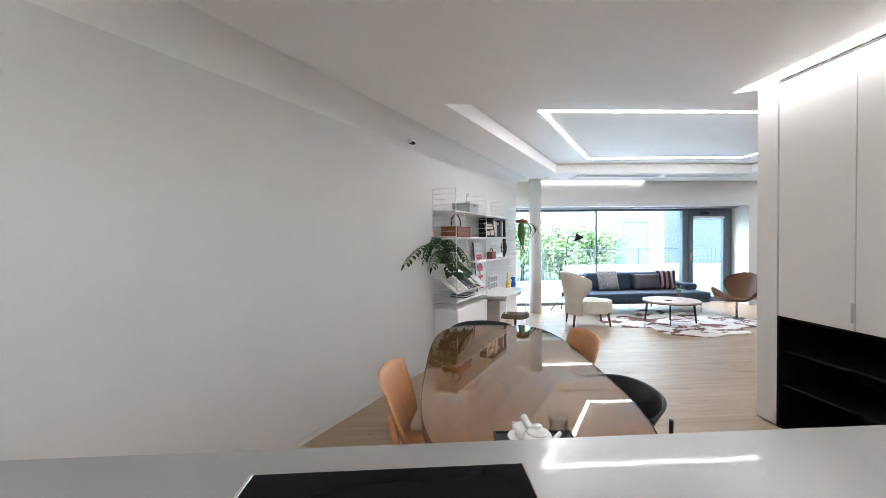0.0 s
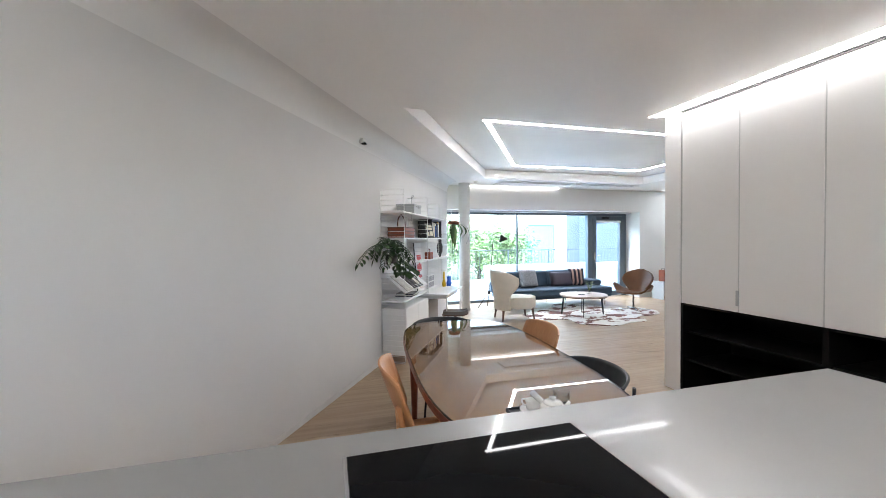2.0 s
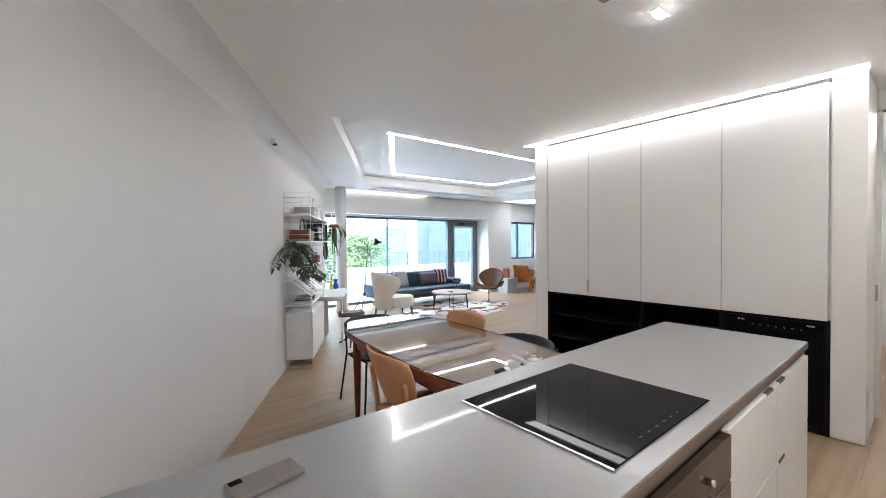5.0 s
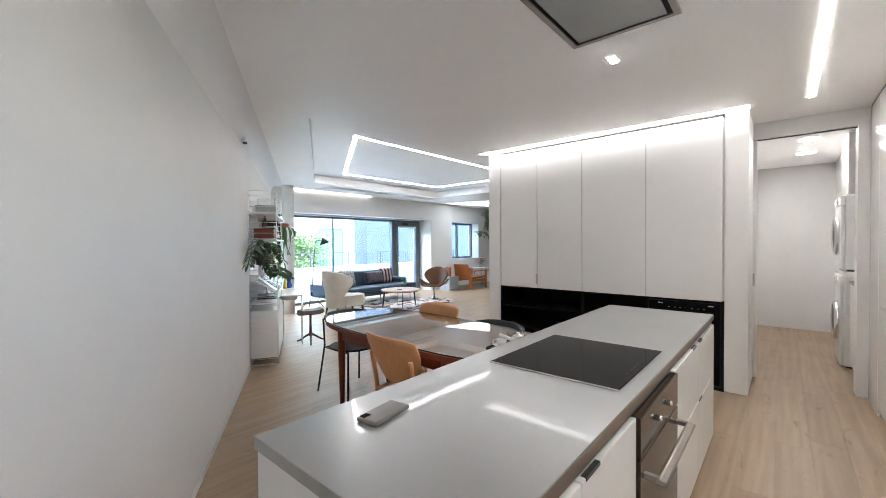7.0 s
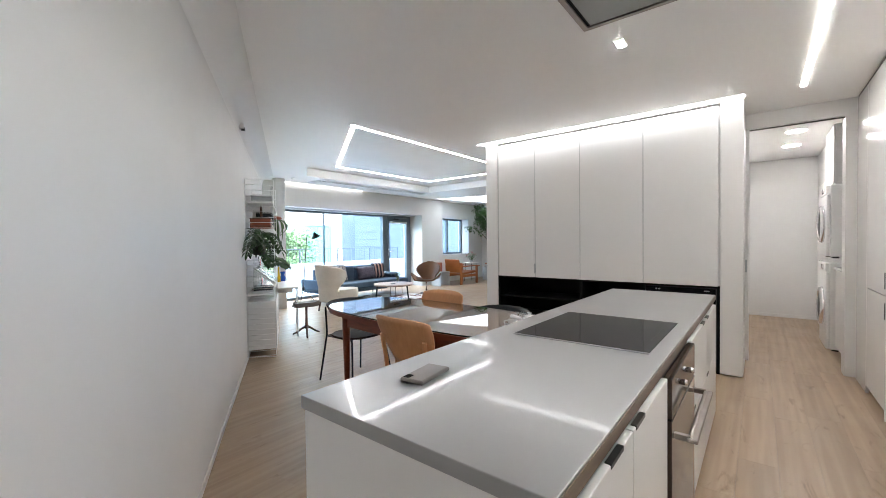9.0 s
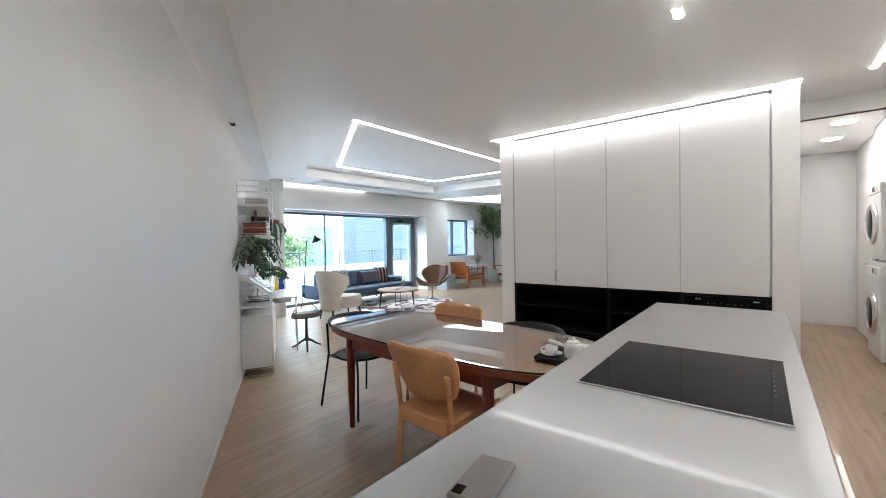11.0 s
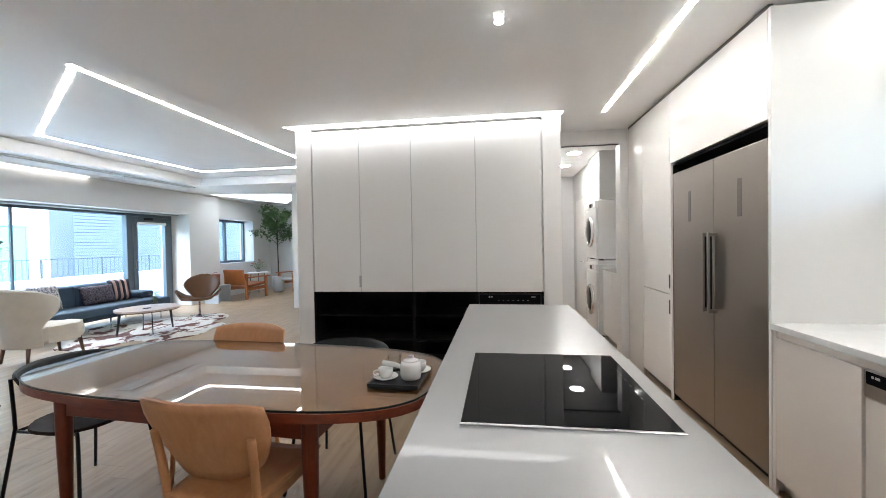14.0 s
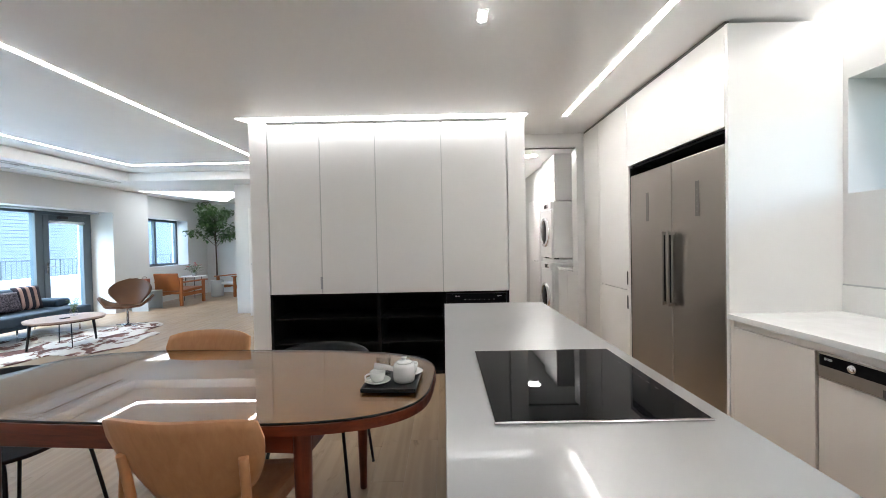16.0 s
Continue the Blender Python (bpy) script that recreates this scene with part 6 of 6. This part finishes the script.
part("top_rail", b0, M_RAILSTEEL, rail)
part("bottom_rail", tube([(-2, 12.25, 0.12), (16, 12.25, 0.12)], 0.015, 8), M_RAILSTEEL, rail)
bar = bpy.data.meshes.new("bar")
bb = box(-0.005, -0.005, 0.12, 0.005, 0.005, 1.11)
bb.to_mesh(bar)
bb.free()
bar.materials.append(M_RAILSTEEL)
for k in range(145):
    o = new("bar", bar)
    o.parent = rail
    o.location = (-1.9 + k * 0.123, 12.25, 0)
post = bpy.data.meshes.new("post")
bb = box(-0.02, -0.02, -0.02, 0.02, 0.02, 1.12)
bb.to_mesh(post)
bb.free()
post.materials.append(M_RAILSTEEL)
for k in range(13):
    o = new("post", post)
    o.parent = rail
    o.location = (-1.9 + k * 1.476, 12.22, 0)
# buildings across
bl = fitted("white_building", "white rendered building with a mint green door", "building")
part("wall", box(7.6, 17.2, -0.36, 10.9, 22, 9.0), M_RENDER, bl)
part("wall", box(-9.0, 24.0, -0.36, 7.6, 30, 4.6), M_RENDER, bl)
part("roof", box(7.4, 17.0, 9.0, 11.1, 22.2, 9.2), M_SIDING, bl)
d = part("door", box(8.75, 17.14, 0.3, 10.15, 17.2, 2.12, 0.01), M_MINT, bl, "mint green double door")
b = box(8.68, 17.12, 0.3, 8.75, 17.2, 2.19)
box(10.15, 17.12, 0.3, 10.22, 17.2, 2.19, bm=b)
box(8.75, 17.12, 2.12, 10.15, 17.2, 2.19, bm=b)
part("door_frame", b, M_ALU, d)
part("joint", box(9.44, 17.13, 0.3, 9.46, 17.142, 2.12), M_GAP, d)
bl2 = fitted("siding_building", "blue-grey building clad in horizontal boards", "building")
part("wall", box(10.9, 16.2, -0.36, 34, 24, 8.0), M_SIDING, bl2)
part("roof", box(10.7, 16.0, 8.0, 34.2, 24.2, 8.2), M_RENDER, bl2)
brd = bpy.data.meshes.new("board")
bb = box(10.88, 16.155, 0.0, 34, 16.2, 0.106, 0.003)
bb.to_mesh(brd)
bb.free()
brd.materials.append(M_SIDING)
for k in range(70):
    o = new("board", brd)
    o.parent = bl2
    o.location = (0, 0, -0.3 + k * 0.118)
    o.rotation_euler = (0, 0, 0)


def garden_tree(x, y, h, spread, seed, label):
    """Tapered trunk, limbs and a crown of many single leaves in loose clumps."""
    t = thing("tree", pose(x, y, -0.36), label, "tree", "trees beyond the terrace")
    r = random.Random(seed)
    b = tube(bend([(0, 0, 0), (0.05, 0.02, h * 0.3), (-0.04, 0.05, h * 0.6), (0, 0, h * 0.85)], 6), 0.09, 10, r2=0.03)
    tips = []
    for k in range(22):
        a, z0 = k * 2.4, h * (0.12 + 0.6 * k / 22)
        ln = spread * r.uniform(0.55, 1.05)
        pts = bend([(0, 0, z0), (math.cos(a) * ln * 0.5, math.sin(a) * ln * 0.5, z0 + h * 0.13), (math.cos(a) * ln, math.sin(a) * ln, z0 + h * r.uniform(0.1, 0.28))], 5)
        tube(pts, 0.025, 6, bm=b, r2=0.006)
        tips += pts[3:]
    part("trunk", b, M_BARK, t)
    verts, faces = [], []
    for p in tips:
        for j in range(34):
            q = p + Vector((r.gauss(0, 0.17), r.gauss(0, 0.17), r.gauss(0, 0.15)))
            d = Vector((r.uniform(-1, 1), r.uniform(-1, 1), r.uniform(-0.8, 0.5))).normalized()
            s = d.cross(Vector((r.uniform(-1, 1), r.uniform(-1, 1), 1))).normalized()
            ln, w = r.uniform(0.08, 0.15), r.uniform(0.02, 0.04)
            i = len(verts)
            verts += [q, q + d * ln * 0.5 + s * w, q + d * ln, q + d * ln * 0.5 - s * w]
            faces.append((i, i + 1, i + 2, i + 3))
    me = bpy.data.meshes.new("crown")
    me.from_pydata([tuple(v) for v in verts], [], faces)
    me.materials.append(M_GARDEN)
    c = new("crown", me)
    c.parent = t


M_GARDEN = vary(material("garden_leaf", (0.19, 0.27, 0.11)), (0.19, 0.27, 0.11), 0.35, 1.2, 20, 0.1, 0.002, rough=(0.5, 0.65))
garden_tree(3.3, 14.6, 3.3, 1.25, 1, "leafy green garden tree behind the railing")
garden_tree(5.6, 15.2, 2.7, 1.2, 2, "lower leafy garden tree behind the railing")
garden_tree(7.2, 15.8, 2.5, 1.0, 3, "bushy green tree near the white building")
garden_tree(1.2, 15.4, 3.6, 1.5, 4, "tall leafy tree at the edge of the garden")
garden_tree(4.6, 17.0, 3.0, 1.4, 5, "leafy green tree further off in the garden")


# ---- oak floor ----
fl_base = structure("floor", prism([(-3.25, -1.1), (11.1, -1.1), (11.1, 9.29), (1.6, 9.29), (1.6, 7.35)], -0.16, -0.013), material("floor_joint", (0.30, 0.215, 0.135), 0.8), "wide oak plank floor")
PW, rnd = 0.187, random.Random(31)
shapes = {}


def plank_mesh(length):
    key = round(length, 1)
    if key not in shapes:
        me = bpy.data.meshes.new("plank")
        b = box(-key / 2 + 0.0004, -PW / 2 + 0.0004, -0.0125, key / 2 - 0.0004, PW / 2 - 0.0004, 0.0)
        b.to_mesh(me)
        b.free()
        me.materials.append(M_OAK)
        shapes[key] = me
    return shapes[key]


far = bmesh.new()
y = -0.75
while y < 9.2:
    wall_x = -2.948 + (y + PW / 2 + 0.83) * 0.575
    x = min(wall_x, 1.7) - rnd.uniform(0.10, 0.16)
    start = x
    while x < 10.95:
        ln = rnd.choice((0.6, 0.9, 1.2, 1.5)) if x == start else rnd.choice((1.2, 1.5, 1.8, 2.1))
        cx, cy = x + ln / 2, y + PW / 2
        if cx < 6.3 and not (3.8 < cx and cy < 3.5) and not (cx > 4.5 and cy < 5.0):
            o = new("plank", plank_mesh(ln))
            o.parent = fl_base
            o.location = (cx, cy, 0)
        else:
            box(x + 0.0005, y + 0.0005, -0.0125, x + ln - 0.0005, y + PW - 0.0005, 0.0, bm=far)
        x += ln
    y += PW
tagged(obj("plank_field", far, M_OAK, fl_base), kind="stuff")
